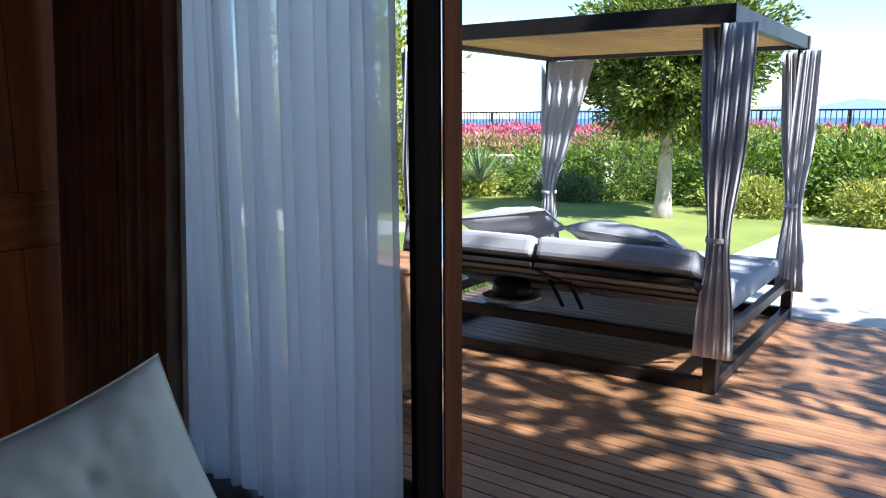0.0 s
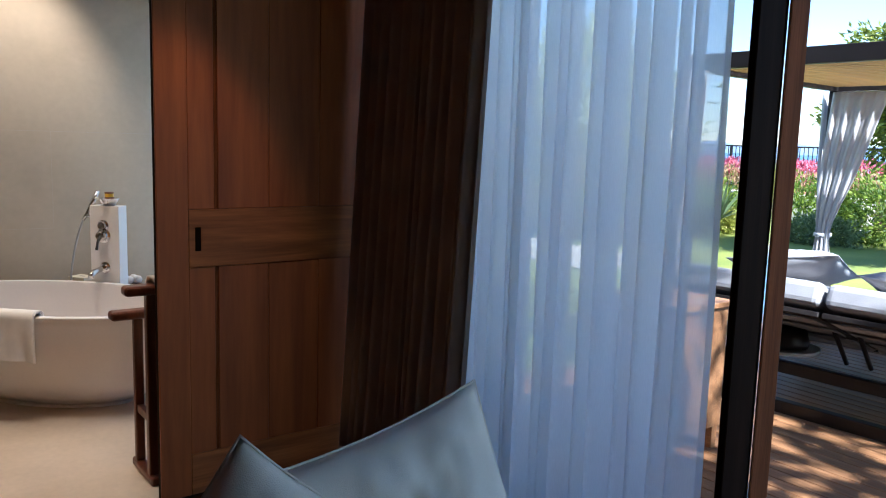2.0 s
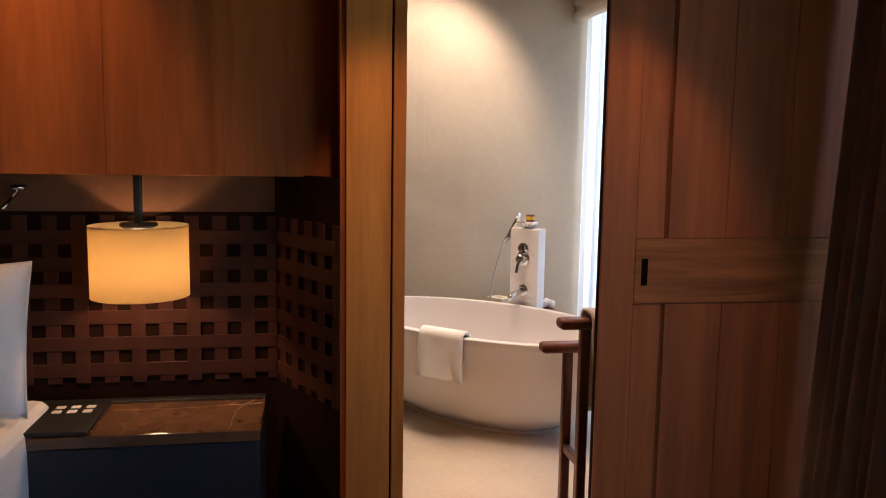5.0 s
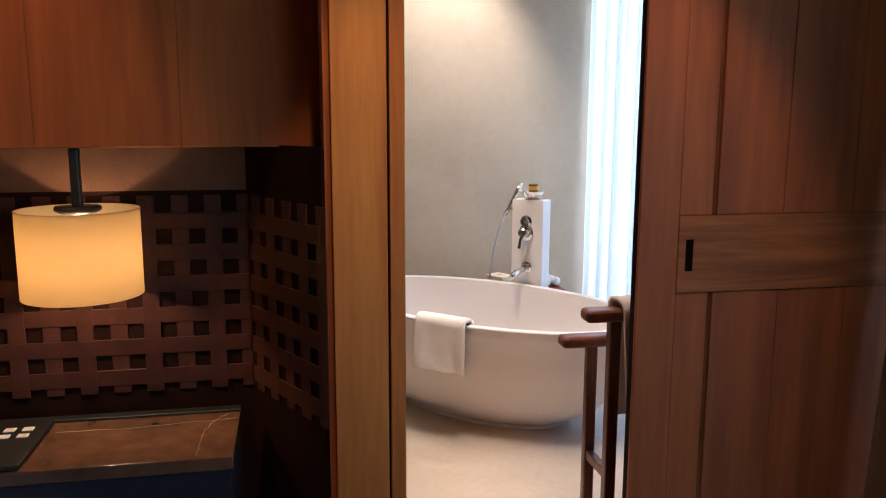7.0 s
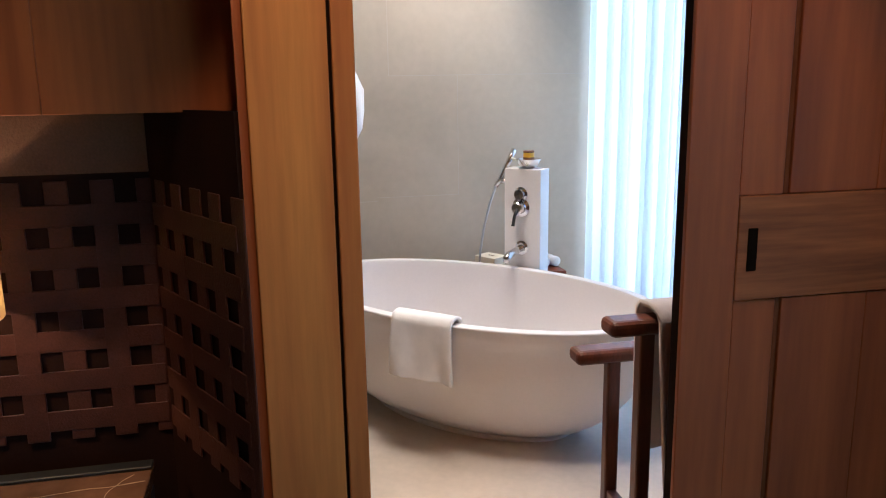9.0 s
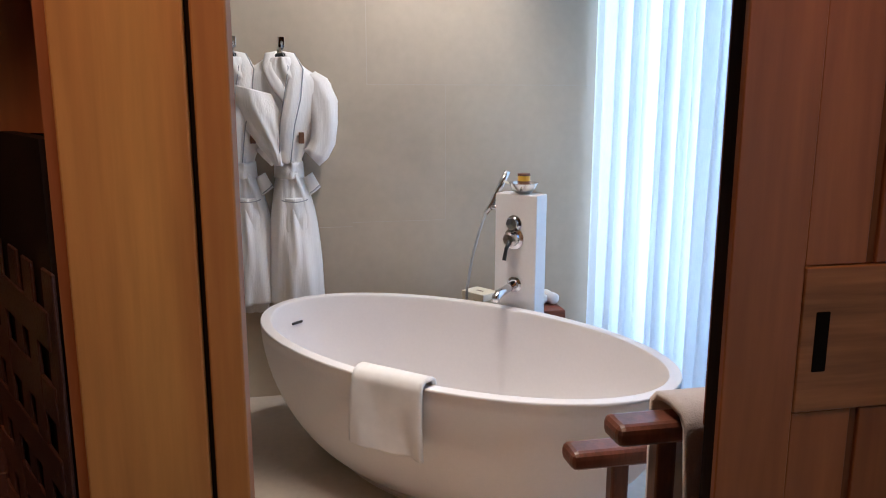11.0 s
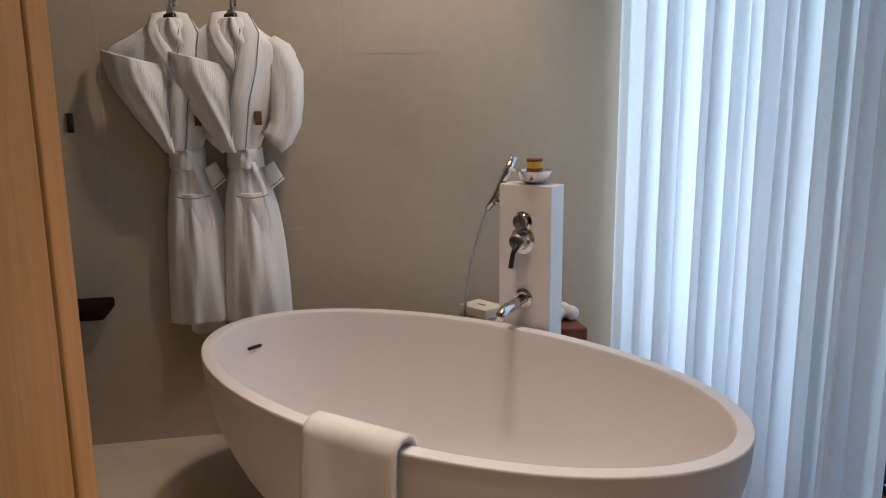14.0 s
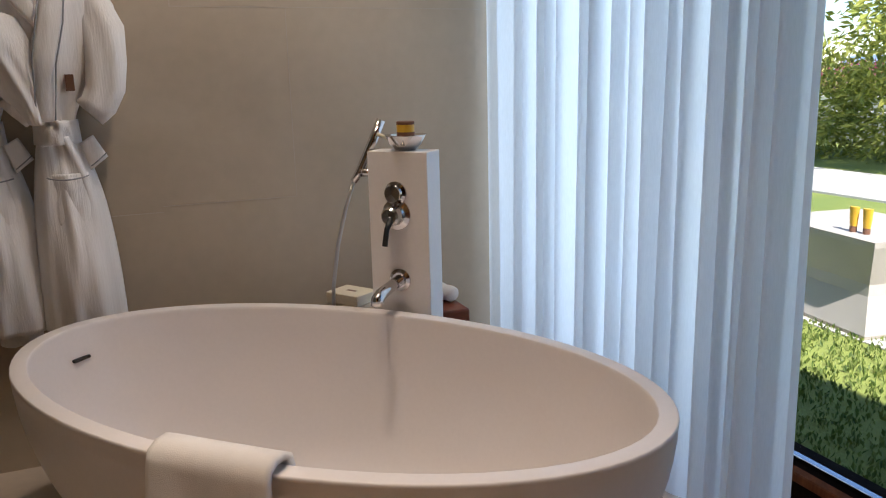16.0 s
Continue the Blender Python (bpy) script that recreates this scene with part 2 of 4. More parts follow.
M_yellow_flower = foliage_material("yellow_flower", (0.60, 0.30, 0.02), (0.75, 0.55, 0.05))
M_straw = foliage_material("straw_grass", (0.32, 0.20, 0.10), (0.50, 0.33, 0.16))
M_sheer = sheer_material("bedroom_voile", (0.95, 0.96, 0.975), 0.22, 0.95)
M_sheer_bath = sheer_material("bathroom_voile", (0.88, 0.90, 0.92), 0.035, 0.70)
M_shade = sheer_material("lamp_shade_cloth", (0.50, 0.40, 0.24), 0.02, 0.75)
M_glass = glass_material("clear_glass")
M_pergola_wood = material("pergola_slat_wood", (0.70, 0.38, 0.13), 0.6, vary=0.15, scale=2, fine=10, stretch=(1, 14, 14), bump=0.1)


# ---------------- mesh helpers ----------------
def mesh_object(name, bm, mat, smooth=False):
    me = bpy.data.meshes.new(name)
    bmesh.ops.recalc_face_normals(bm, faces=bm.faces[:])
    bm.to_mesh(me)
    bm.free()
    for m in mat if isinstance(mat, (list, tuple)) else (mat,):
        me.materials.append(m)
    if smooth:
        for p in me.polygons:
            p.use_smooth = True
    return new(name, me)


def part(name, bm, mat, parent, label="", smooth=False):
    """One mesh object under a thing or a part; bm is in the thing's own space."""
    ob = mesh_object(name, bm, mat, smooth)
    ob.parent = parent
    if label:
        ob["label"] = label
    return ob


def thing(name, m, label, category, group="", kind=""):
    ob = new(name)
    ob.empty_display_size = 0.1
    ob.matrix_world = m
    return tagged(ob, label, category, group, kind)


def box(x0, y0, z0, x1, y1, z1, bevel=0.0, segments=2, into=None, turn=None):
    bm = into or bmesh.new()
    vs = bmesh.ops.create_cube(bm, size=1.0)["verts"]
    for v in vs:
        v.co = Vector((x0 + (v.co.x + 0.5) * (x1 - x0), y0 + (v.co.y + 0.5) * (y1 - y0), z0 + (v.co.z + 0.5) * (z1 - z0)))
    if bevel:
        es = {e for v in vs for e in v.link_edges}
        r = bmesh.ops.bevel(bm, geom=list(es), offset=bevel, segments=segments, affect="EDGES", profile=0.5)
        vs = list({v for f in r["faces"] for v in f.verts} | {v for v in vs if v.is_valid})
    if turn is not None:
        bmesh.ops.transform(bm, matrix=turn, verts=[v for v in vs if v.is_valid])
    return bm


def rod(a, b, r0, r1=None, sides=14, into=None, cap=True):
    bm = into or bmesh.new()
    a, b = Vector(a), Vector(b)
    d = b - a
    q = d.to_track_quat("Z", "Y").to_matrix().to_4x4()
    bmesh.ops.create_cone(bm, cap_ends=cap, segments=sides, radius1=r0, radius2=r0 if r1 is None else r1, depth=d.length,
                          matrix=Matrix.Translation((a + b) / 2) @ q)
    return bm


def sweep(points, radii, sides=10, into=None):
    """A tube through points with a radius at each."""
    bm = into or bmesh.new()
    pts = [Vector(p) for p in points]
    rings = []
    side = None
    for i, p in enumerate(pts):
        d = (pts[min(i + 1, len(pts) - 1)] - pts[max(i - 1, 0)]).normalized()
        if side is None:
            side = d.orthogonal().normalized()
        side = (side - d * side.dot(d)).normalized()
        up = d.cross(side)
        r = radii[i] if isinstance(radii, (list, tuple)) else radii
        rings.append([bm.verts.new(p + (side * math.cos(k * math.tau / sides) + up * math.sin(k * math.tau / sides)) * r) for k in range(sides)])
    for a, b in zip(rings, rings[1:]):
        for k in range(sides):
            bm.faces.new((a[k], a[(k + 1) % sides], b[(k + 1) % sides], b[k]))
    bm.faces.new(rings[0][::-1])
    bm.faces.new(rings[-1])
    return bm


def lathe(profile, steps=32, into=None, sx=1.0, sy=1.0):
    """A turned shape from (radius, z) pairs."""
    bm = into or bmesh.new()
    rings = []
    for r, z in profile:
        if r < 1e-5:
            rings.append([bm.verts.new((0, 0, z))])
        else:
            rings.append([bm.verts.new((r * sx * math.cos(k * math.tau / steps), r * sy * math.sin(k * math.tau / steps), z)) for k in range(steps)])
    for a, b in zip(rings, rings[1:]):
        for k in range(steps):
            j = (k + 1) % steps
            if len(a) == 1:
                bm.faces.new((a[0], b[j], b[k]))
            elif len(b) == 1:
                bm.faces.new((a[k], a[j], b[0]))
            else:
                bm.faces.new((a[k], a[j], b[j], b[k]))
    return bm


def grid_sheet(nu, nv, place, into=None):
    """A sheet of nu x nv cells, place(u, v) for u, v in 0..1."""
    bm = into or bmesh.new()
    rows = [[bm.verts.new(place(i / nu, j / nv)) for j in range(nv + 1)] for i in range(nu + 1)]
    for i in range(nu):
        for j in range(nv):
            bm.faces.new((rows[i][j], rows[i + 1][j], rows[i + 1][j + 1], rows[i][j + 1]))
    return bm


def structure(name, bm, mat, label="", category="", smooth=False):
    return tagged(mesh_object(name, bm, mat, smooth), label, category or name.split("_")[0], kind="structure")


def curtain(name, x0, x1, y, z0, z1, pleats, depth, mat, label, seed, flare=0.0, slant=0.0):
    """A hanging cloth in uneven overlapping pleats, with a heading tape and a hem."""
    rnd = random.Random(seed)
    widths = [rnd.uniform(0.5, 1.6) for _ in range(pleats)]
    total = sum(widths)
    plan = []                                   # (x share, depth share, pleat)
    run = 0.0
    for k, w in enumerate(widths):
        w /= total
        d0, d1 = rnd.uniform(0.55, 1.0), rnd.uniform(0.1, 0.5)
        lap = rnd.uniform(0.2, 0.65)
        for f, d in ((0.0, -0.9 * d0), (0.22, -d0), (0.55, -0.5 * d0 + 0.15 * d1), (0.9, 0.5 * d1), (1.0 + lap * 0.6, d1 + 0.35), (1.0 + lap, d1 + 0.15), (1.0 + lap * 0.4, -0.1)):
            plan.append((run + w * f, d, k))
        run += w
    sway = [(rnd.uniform(-1, 1), rnd.uniform(0, math.tau), rnd.uniform(1.5, 3.2)) for _ in range(pleats)]
    sub = 3
    n = (len(plan) - 1) * sub

    def at(u, v):
        g = u * (len(plan) - 1)
        i = min(int(g), len(plan) - 2)
        f = g - i
        q = [plan[max(0, min(len(plan) - 1, i + o))] for o in (-1, 0, 1, 2)]
        a, d = (q[1][c] + 0.5 * f * (q[2][c] - q[0][c] + f * (2 * q[0][c] - 5 * q[1][c] + 4 * q[2][c] - q[3][c] + f * (3 * (q[1][c] - q[2][c]) + q[3][c] - q[0][c]))) for c in (0, 1))
        s0, s1 = sway[q[1][2]], sway[q[2][2]]
        wob = (s0[0] * math.sin(s0[2] * v + s0[1])) * (1 - f) + (s1[0] * math.sin(s1[2] * v + s1[1])) * f
        a = min(max(a, -0.01), 1.01)
        return (x0 + (x1 - x0) * a + 0.012 * wob * (1 - 0.7 * v), y + depth * d * (1.1 - 0.35 * v) + 0.006 * wob + slant * a - flare * (1 - v) ** 1.2, z0 + (z1 - z0) * v)
    ob = thing(name, pose(0, 0, 0), label, "curtain")
    for nm, v0, v1, rows, th in (("hem", 0.0, 0.035, 2, 0.003), ("cloth", 0.035, 0.975, 14, 0.0015), ("heading", 0.975, 1.0, 2, 0.004)):
        c = part(nm, grid_sheet(n, rows, lambda u, v: at(u, v0 + (v1 - v0) * v)), mat, ob, smooth=True)
        if mat not in (M_sheer, M_sheer_bath):
            so = c.modifiers.new("thickness", "SOLIDIFY")
            so.thickness = th
    return ob


# ---------------- structure ----------------
CEIL = 2.85
WIN_Y = 2.40
structure("floor_bedroom_base", box(-4.1, -5.0, -0.3, 4.5, 2.62, -0.02), M_floor_wood, "dark wooden bedroom floor", "floor")
structure("floor_bathroom", box(-6.9, -3.0, -0.28, -3.72, 2.36, 0.0), M_cement, "pale beige cement bathroom floor", "floor")
structure("ceiling_bathroom", box(-7.2, -5.2, CEIL, -4.12, 2.8, CEIL + 0.3), M_cream, "plain cream ceiling", "ceiling")
# unseen; dark brown is chosen to lower the bedroom's bounced light
structure("ceiling_bedroom", box(-4.12, -5.2, CEIL, 4.7, 2.8, CEIL + 0.3), M_wood_brown, "unseen bedroom ceiling, coloured dark to cut bounced light", "ceiling")
structure("wall_bathroom_back", box(-6.75, -3.0, 0.0, -6.4, 2.62, CEIL), M_plaster, "grey beige plastered bathroom wall", "wall")
structure("wall_bathroom_south", box(-6.75, -3.3, 0.0, -3.8, -3.0, CEIL), M_plaster, "grey beige plastered bathroom wall", "wall")
# unseen walls, given dark wood to keep the room's fill light low
structure("wall_bedroom_south", box(-4.1, -5.3, 0.0, 4.8, -5.0, CEIL), M_wood_brown, "unseen bedroom wall, coloured dark to cut bounced light", "wall")
structure("wall_bedroom_east", box(4.5, -5.0, 0.0, 4.8, 2.62, CEIL), M_wood_brown, "unseen bedroom wall, coloured dark to cut bounced light", "wall")
# wall between bedroom and bathroom: south of the doorway, over it, and behind the sliding door
structure("wall_partition_south", box(-4.20, -5.0, 0.0, -4.075, -0.02, CEIL), M_plaster, "plastered wall behind the headboard", "wall")
structure("wall_partition_over", box(-3.83, 0.30, 2.42, -3.71, 2.30, CEIL), M_wood, "wooden panel over the doorway", "wall")
structure("wall_partition_north", box(-3.80, 1.28, 0.0, -3.71, 2.36, 2.42), M_plaster, "plastered wall behind the sliding door", "wall")
bwall = bpy.data.objects["wall_bathroom_back"]
for y0, z0, y1, z1 in ((0.78, 1.52, 0.783, CEIL), (0.78, 1.517, 1.90, 1.52), (0.70, 0.86, 1.16, 0.862), (1.16, 0.86, 1.162, 1.517), (-0.25, 0.84, 0.70, 0.842), (-0.10, 0.842, -0.097, CEIL)):
    part("joint", box(-6.401, y0, z0, -6.3988, y1, z1), M_joint, bwall)
# upper panel over the headboard, in boards
up = structure("wall_upper_panel", box(-4.07, -4.2, 1.435, -3.86, 0.098, CEIL), M_wood_dark, "warm brown wooden panel over the headboard", "wall")
for k in range(11):
    y1 = 0.098 - k * 0.39
    part("board", box(-3.859, y1 - 0.3892, 1.425, -3.842, y1, CEIL - 0.003, 0.002, 1), M_wood, up)
# facade: post, lintel, sill, end walls
structure("wall_facade_middle", box(-3.95, 2.30, 0.0, -3.45, 2.62, CEIL), M_render, "rendered wall between the windows", "wall")
structure("lintel", box(-6.75, 2.30, 2.62, 4.8, 2.62, CEIL), M_wood_dark, "dark wooden window head", "trim")
structure("trim_door_threshold", box(-1.80, 2.34, -0.02, 4.5, 2.60, 0.025), M_wood_dark, "dark wooden threshold", "trim")

# fixed bedroom window beside the open sliding door
win = structure("window_1", box(-3.45, 2.36, -0.02, -1.87, 2.50, 0.07, 0.004, 1), M_wood_dark, "dark framed fixed bedroom window", "window")
part("window_frame", box(-1.838, 2.150, 0.0, -1.812, 2.284, 2.62, 0.003, 1), M_wood_dark, win)
part("window_frame", box(-1.862, 2.300, 0.0, -1.806, 2.405, 2.62, 0.006, 2), M_wood_brown, win, "reddish brown varnished frame edge")
part("seal", box(-1.860, 2.285, 0.0, -1.814, 2.299, 2.62), M_black, win, "black rubber seal")
part("track", box(-1.813, 2.287, 0.03, -1.808, 2.293, 2.62), M_chrome, win, "thin bright metal strip")
part("window_frame", box(-3.45, 2.36, 0.07, -3.38, 2.50, 2.62, 0.004, 1), M_wood_dark, win)
pane = part("pane", box(-3.38, 2.425, 0.07, -1.863, 2.431, 2.62), M_glass, win)
pane.visible_shadow = False

# bathroom window
bw = structure("window_2", box(-6.4, 2.34, 0.0, -3.95, 2.50, 0.10, 0.004, 1), M_wood_dark, "dark framed bathroom window", "window")
part("window_frame", box(-5.36, 2.375, 0.10, -5.315, 2.455, 2.62, 0.004, 1), M_grey_piping, bw, "grey window post")
part("sill", box(-5.30, 2.30, 0.095, -3.95, 2.338, 0.125, 0.004, 1), M_wood_brown, bw)
part("track", box(-5.30, 2.395, 0.101, -3.95, 2.42, 0.118, 0.002, 1), M_chrome, bw, "bright metal glazing strip")
pane = part("pane", box(-5.315, 2.425, 0.10, -3.95, 2.431, 2.62), M_glass, bw)
pane.visible_shadow = False

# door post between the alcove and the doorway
# near-black core paints the shade in the gap between casing and stop
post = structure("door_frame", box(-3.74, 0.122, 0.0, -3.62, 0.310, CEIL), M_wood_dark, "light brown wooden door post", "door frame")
part("casing", box(-3.619, 0.117, 0.0, -3.600, 0.266, CEIL, 0.003, 2), M_wood_light, post)
part("stop", box(-3.619, 0.273, 0.0, -3.602, 0.315, CEIL, 0.003, 2), M_wood_light, post)
# lining in darker panel wood, its shade put into the colour
part("lining", box(-3.74, 0.3105, 0.0, -3.62, 0.3135, CEIL), M_wood, post)
# reveal and far casing are painted lighter where window light falls
part("reveal", box(-4.355, 0.123, 0.0, -3.742, 0.257, CEIL, 0.003, 1), M_wood_window_lit, post)
# groove filled with near-black wood, its shade painted in
part("groove", box(-4.372, 0.13, 0.0, -4.356, 0.250, CEIL), M_wood_dark, post)
part("casing", box(-4.47, 0.123, 0.0, -4.373, 0.257, CEIL, 0.004, 2), M_wood_window_lit, post)
structure("wall_partition_bath", box(-4.45, -3.0, 0.0, -4.21, 0.121, CEIL), M_plaster, "grey beige plastered bathroom wall", "wall")

# sliding door, open
door = structure("door_1", box(-3.695, 1.028, 0.012, -3.662, 2.0, 2.42), M_wood_dark, "brown wooden sliding door, standing open", "door")
part("stile", box(-3.6615, 1.026, 0.012, -3.648, 1.152, 2.42, 0.002, 1), M_wood, door)
part("rail", box(-3.6615, 1.1535, 0.985, -3.647, 2.0, 1.222, 0.002, 1), M_wood_flat, door)
for z0, z1 in ((0.19, 0.9835), (1.2235, 2.42)):
    part("panel", box(-3.6615, 1.1535, z0, -3.652, 1.262, z1, 0.002, 1), M_wood, door)
    part("panel", box(-3.6615, 1.2635, z0, -3.6555, 1.275, z1), M_wood_brown, door)
    part("panel", box(-3.6615, 1.2765, z0, -3.650, 1.50, z1, 0.002, 1), M_wood, door)
    part("panel", box(-3.6615, 1.5015, z0, -3.651, 1.74, z1, 0.002, 1), M_wood, door)
    part("panel", box(-3.6615, 1.7415, z0, -3.650, 2.0, z1, 0.002, 1), M_wood, door)
part("rail", box(-3.6615, 1.1535, 0.012, -3.649, 2.0, 0.1885, 0.002, 1), M_wood_flat, door)
part("jamb", box(-3.83, 1.105, 0.0, -3.70, 1.279, 2.42, 0.003, 1), M_wood_brown, door, "dark brown jamb behind the door")
# block stands proud of the panel; only its dark colour makes a recess
part("pull", box(-3.6505, 1.178, 1.052, -3.6455, 1.203, 1.150, 0.0015, 1), M_hole, door, "dark recessed finger pull")

# ---------------- bedroom ----------------
curtain("sheer_curtain", -3.20, -1.93, 2.15, 0.015, 2.68, 17, 0.04, M_sheer, "white voile curtain hanging before the window", 3)
curtain("drape", -3.60, -2.90, 1.98, 0.012, 2.70, 13, 0.04, M_drape, "heavy brown curtain drawn to the side", 5, 0.13, 0.10)
pull_rod = tagged(mesh_object("curtain_pull_rod", rod((-1.947, 2.21, 1.250), (-1.947, 2.21, 2.68), 0.008), M_black, True), "black curtain pull rod hanging at the voile", "curtain rod")
structure("trim_curtain_track", box(-3.64, 1.96, 2.70, 4.4, 2.22, CEIL), M_cream, "recessed curtain track", "trim")


def cushion_mesh(w, h, t, seed, sag=0.012):
    """A pillow with pointed corners and a few creases, standing in x-z, thick along y."""
    rnd = random.Random(seed)
    off = Vector((rnd.uniform(0, 50), rnd.uniform(0, 50), 0))
    bm = bmesh.new()
    n = 26
    sides = []
    for s in (1, -1):
        rows = []
        for i in range(n + 1):
            row = []
            for j in range(n + 1):
                u, v = 2 * i / n - 1, 2 * j / n - 1
                puff = (max(0.0, 1 - abs(u) ** 2.6) * max(0.0, 1 - abs(v) ** 2.6)) ** 0.62
                inx = 1 - 0.035 * (1 - abs(v) ** 2) * abs(u)
                inz = 1 - 0.035 * (1 - abs(u) ** 2) * abs(v)
                c = noise.noise(Vector((u * 1.7, v * 1.7, s)) + off) * 0.18 + noise.noise(Vector((u * 5, v * 3.5, s * 2)) + off) * 0.15 + noise.noise(Vector((u * 11, v * 4, s * 3)) + off) * 0.10
                row.append(bm.verts.new((u * w / 2 * inx, s * t / 2 * puff * (1 + c), v * h / 2 * inz - sag * (1 - u * u) * (v > 0) * v)))
            rows.append(row)
        sides.append(rows)
        for i in range(n):
            for j in range(n):
                bm.faces.new((rows[i][j], rows[i + 1][j], rows[i + 1][j + 1], rows[i][j + 1]))
    bmesh.ops.remove_doubles(bm, verts=bm.verts[:], dist=0.0006)
    return bm


def cushion(name, m, w, h, t, seed, mat, label):
    ob = thing(name, m, label, "cushion")
    part("cover", cushion_mesh(w, h, t, seed), mat, ob, smooth=True)
    edge = []
    for k in range(49):
        a = k / 48 * 4
        s, f = int(a) % 4, a - int(a)
        u, v = ((-1 + 2 * f, -1), (1, -1 + 2 * f), (1 - 2 * f, 1), (-1, 1 - 2 * f))[s]
        inx, inz = 1 - 0.035 * (1 - v * v) * abs(u), 1 - 0.035 * (1 - u * u) * abs(v)
        edge.append((u * w / 2 * inx, 0, v * h / 2 * inz - 0.012 * (1 - u * u) * (v > 0) * v))
    part("piping", sweep(edge, 0.0035, 6), mat, ob, smooth=True)
    return ob


sofa = thing("sofa", pose(-1.75, 1.0, 0), "low grey upholstered lounge chair before the window curtain", "sofa")
part("base", box(-0.44, -0.50, 0.10, 0.38, 0.32, 0.27, 0.02), M_sofa, sofa)
part("seat", box(-0.32, -0.52, 0.27, 0.40, 0.32, 0.41, 0.04, 3), M_sofa, sofa)
part("backrest", box(-0.46, -0.50, 0.27, -0.33, 0.32, 0.60, 0.03, 3), M_sofa, sofa)
for sx in (-0.38, 0.32):
    for sy in (-0.42, 0.25):
        part("leg", rod((sx, sy, 0.0), (sx, sy, 0.11), 0.018, 0.024), M_wood_dark, sofa)
cushion("cushion", pose(-1.955, 1.08, 0.620, -16, -11, 91), 0.62, 0.50, 0.20, 11, M_linen, "large pale grey linen cushion leaning in the lounge chair")
cushion("cushion", pose(-1.885, 0.705, 0.650, -8, 33, 58), 0.41, 0.41, 0.17, 23, M_linen, "pale grey linen cushion standing on the lounge chair")

# headboard lattice of woven straps, back and angled side panel
HX, HY = -4.05, -0.13


def lattice(parent, origin, along, width, z0, rows, pitch, strap, out):
    """Woven straps over a dark backing; along is the run, out the way it faces."""
    along, out = Vector(along).normalized(), Vector(out).normalized()
    o = Vector(origin)
    cols = int(width / pitch)
    m = Matrix((( along.x, out.x, 0, o.x), (along.y, out.y, 0, o.y), (0, 0, 1, 0), (0, 0, 0, 1)))
    vbase = box(-strap / 2, 0.002, z0, strap / 2, 0.007, z0 + rows * pitch + 0.03, 0.0015, 1)
    vm = bpy.data.meshes.new("strap")
    vbase.to_mesh(vm)
    vbase.free()
    vm.materials.append(M_strap)
    for c in range(cols + 1):
        ob = new("strap", vm)
        ob.parent = parent
        ob.matrix_local = m @ Matrix.Translation((0.02 + c * pitch + pitch * 0.25, 0.0025 * (c % 2), 0))
    hbase = box(0.0, 0.004, -strap / 2, width, 0.009, strap / 2, 0.0015, 1)
    hm = bpy.data.meshes.new("strap")
    hbase.to_mesh(hm)
    hbase.free()
    hm.materials.append(M_strap)
    for r in range(rows):
        ob = new("strap", hm)
        ob.parent = parent
        ob.matrix_local = m @ Matrix.Translation((0, 0.001 * (r % 2), z0 + 0.05 + r * pitch))


hb = structure("headboard_panel", box(HX - 0.02, -4.2, 0.0, HX, HY, 1.43), M_strap_back, "dark headboard wall with woven leather straps", "headboard")
lattice(hb, (HX, HY - 2.45, 0), (0, 1, 0), 2.45, 0.64, 6, 0.100, 0.052, (1, 0, 0))
part("panel", box(HX, -4.2, 1.285, HX + 0.004, HY, 1.43), M_leather, hb, "brown leather strip over the straps")
sidep = structure("headboard_wing", box(0, -0.02, 0.0, 0.475, 0.0, 1.43), M_strap_back, "dark angled side panel with woven leather straps", "headboard")
_dir = Vector((0.43, 0.225, 0)).normalized()
sidep.matrix_world = Matrix(((_dir.x, _dir.y, 0, HX), (_dir.y, -_dir.x, 0, HY), (0, 0, 1, 0), (0, 0, 0, 1))) @ Matrix.Diagonal((1, 1, 1, 1))
lattice(sidep, (0.03, 0.0, 0), (1, 0, 0), 0.44, 0.64, 6, 0.100, 0.052, (0, 1, 0))
structure("wall_alcove_side", box(-4.07, 0.099, 0.0, -3.622, 0.1165, CEIL), M_wood, "dark wooden return beside the door post", "wall")

night = thing("nightstand", pose(-3.775, -0.625, 0), "dark leather nightstand with a brown marble top beside the bed", "nightstand")
part("body", box(-0.185, -0.45, 0.05, 0.185, 0.455, 0.554, 0.006), M_navy, night)
top = part("top", box(-0.19, -0.455, 0.555, 0.19, 0.46, 0.595, 0.004), M_marble, night, "polished brown marble top with pale veins")
part("edge_strip", box(-0.1895, -0.45, 0.5952, -0.150, 0.459, 0.604, 0.002, 1), M_black, night, "dark strip along the wall")
rv = random.Random(4)


def vein(start, end, bend, thick):
    pts = []
    for i in range(19):
        f = i / 18
        w = bend * math.sin(f * math.pi) + rv.uniform(-0.005, 0.005)
        pts.append((start[0] + (end[0] - start[0]) * f + w, start[1] + (end[1] - start[1]) * f + 0.6 * w, 0.5952))
    part("vein", sweep(pts, [thick * rv.uniform(0.4, 1.3) for _ in pts], 5), M_vein, top)


vein((-0.07, -0.06), (-0.10, 0.45), 0.012, 0.0010)
vein((-0.14, 0.42), (0.17, 0.36), -0.035, 0.0011)
part("plinth", box(-0.16, -0.42, 0.0, 0.15, 0.42, 0.05), M_black, night)

panel = thing("switch_panel", pose(-3.775, -0.88, 0.5965), "dark leather tray with small white switch buttons on the nightstand", "switch")
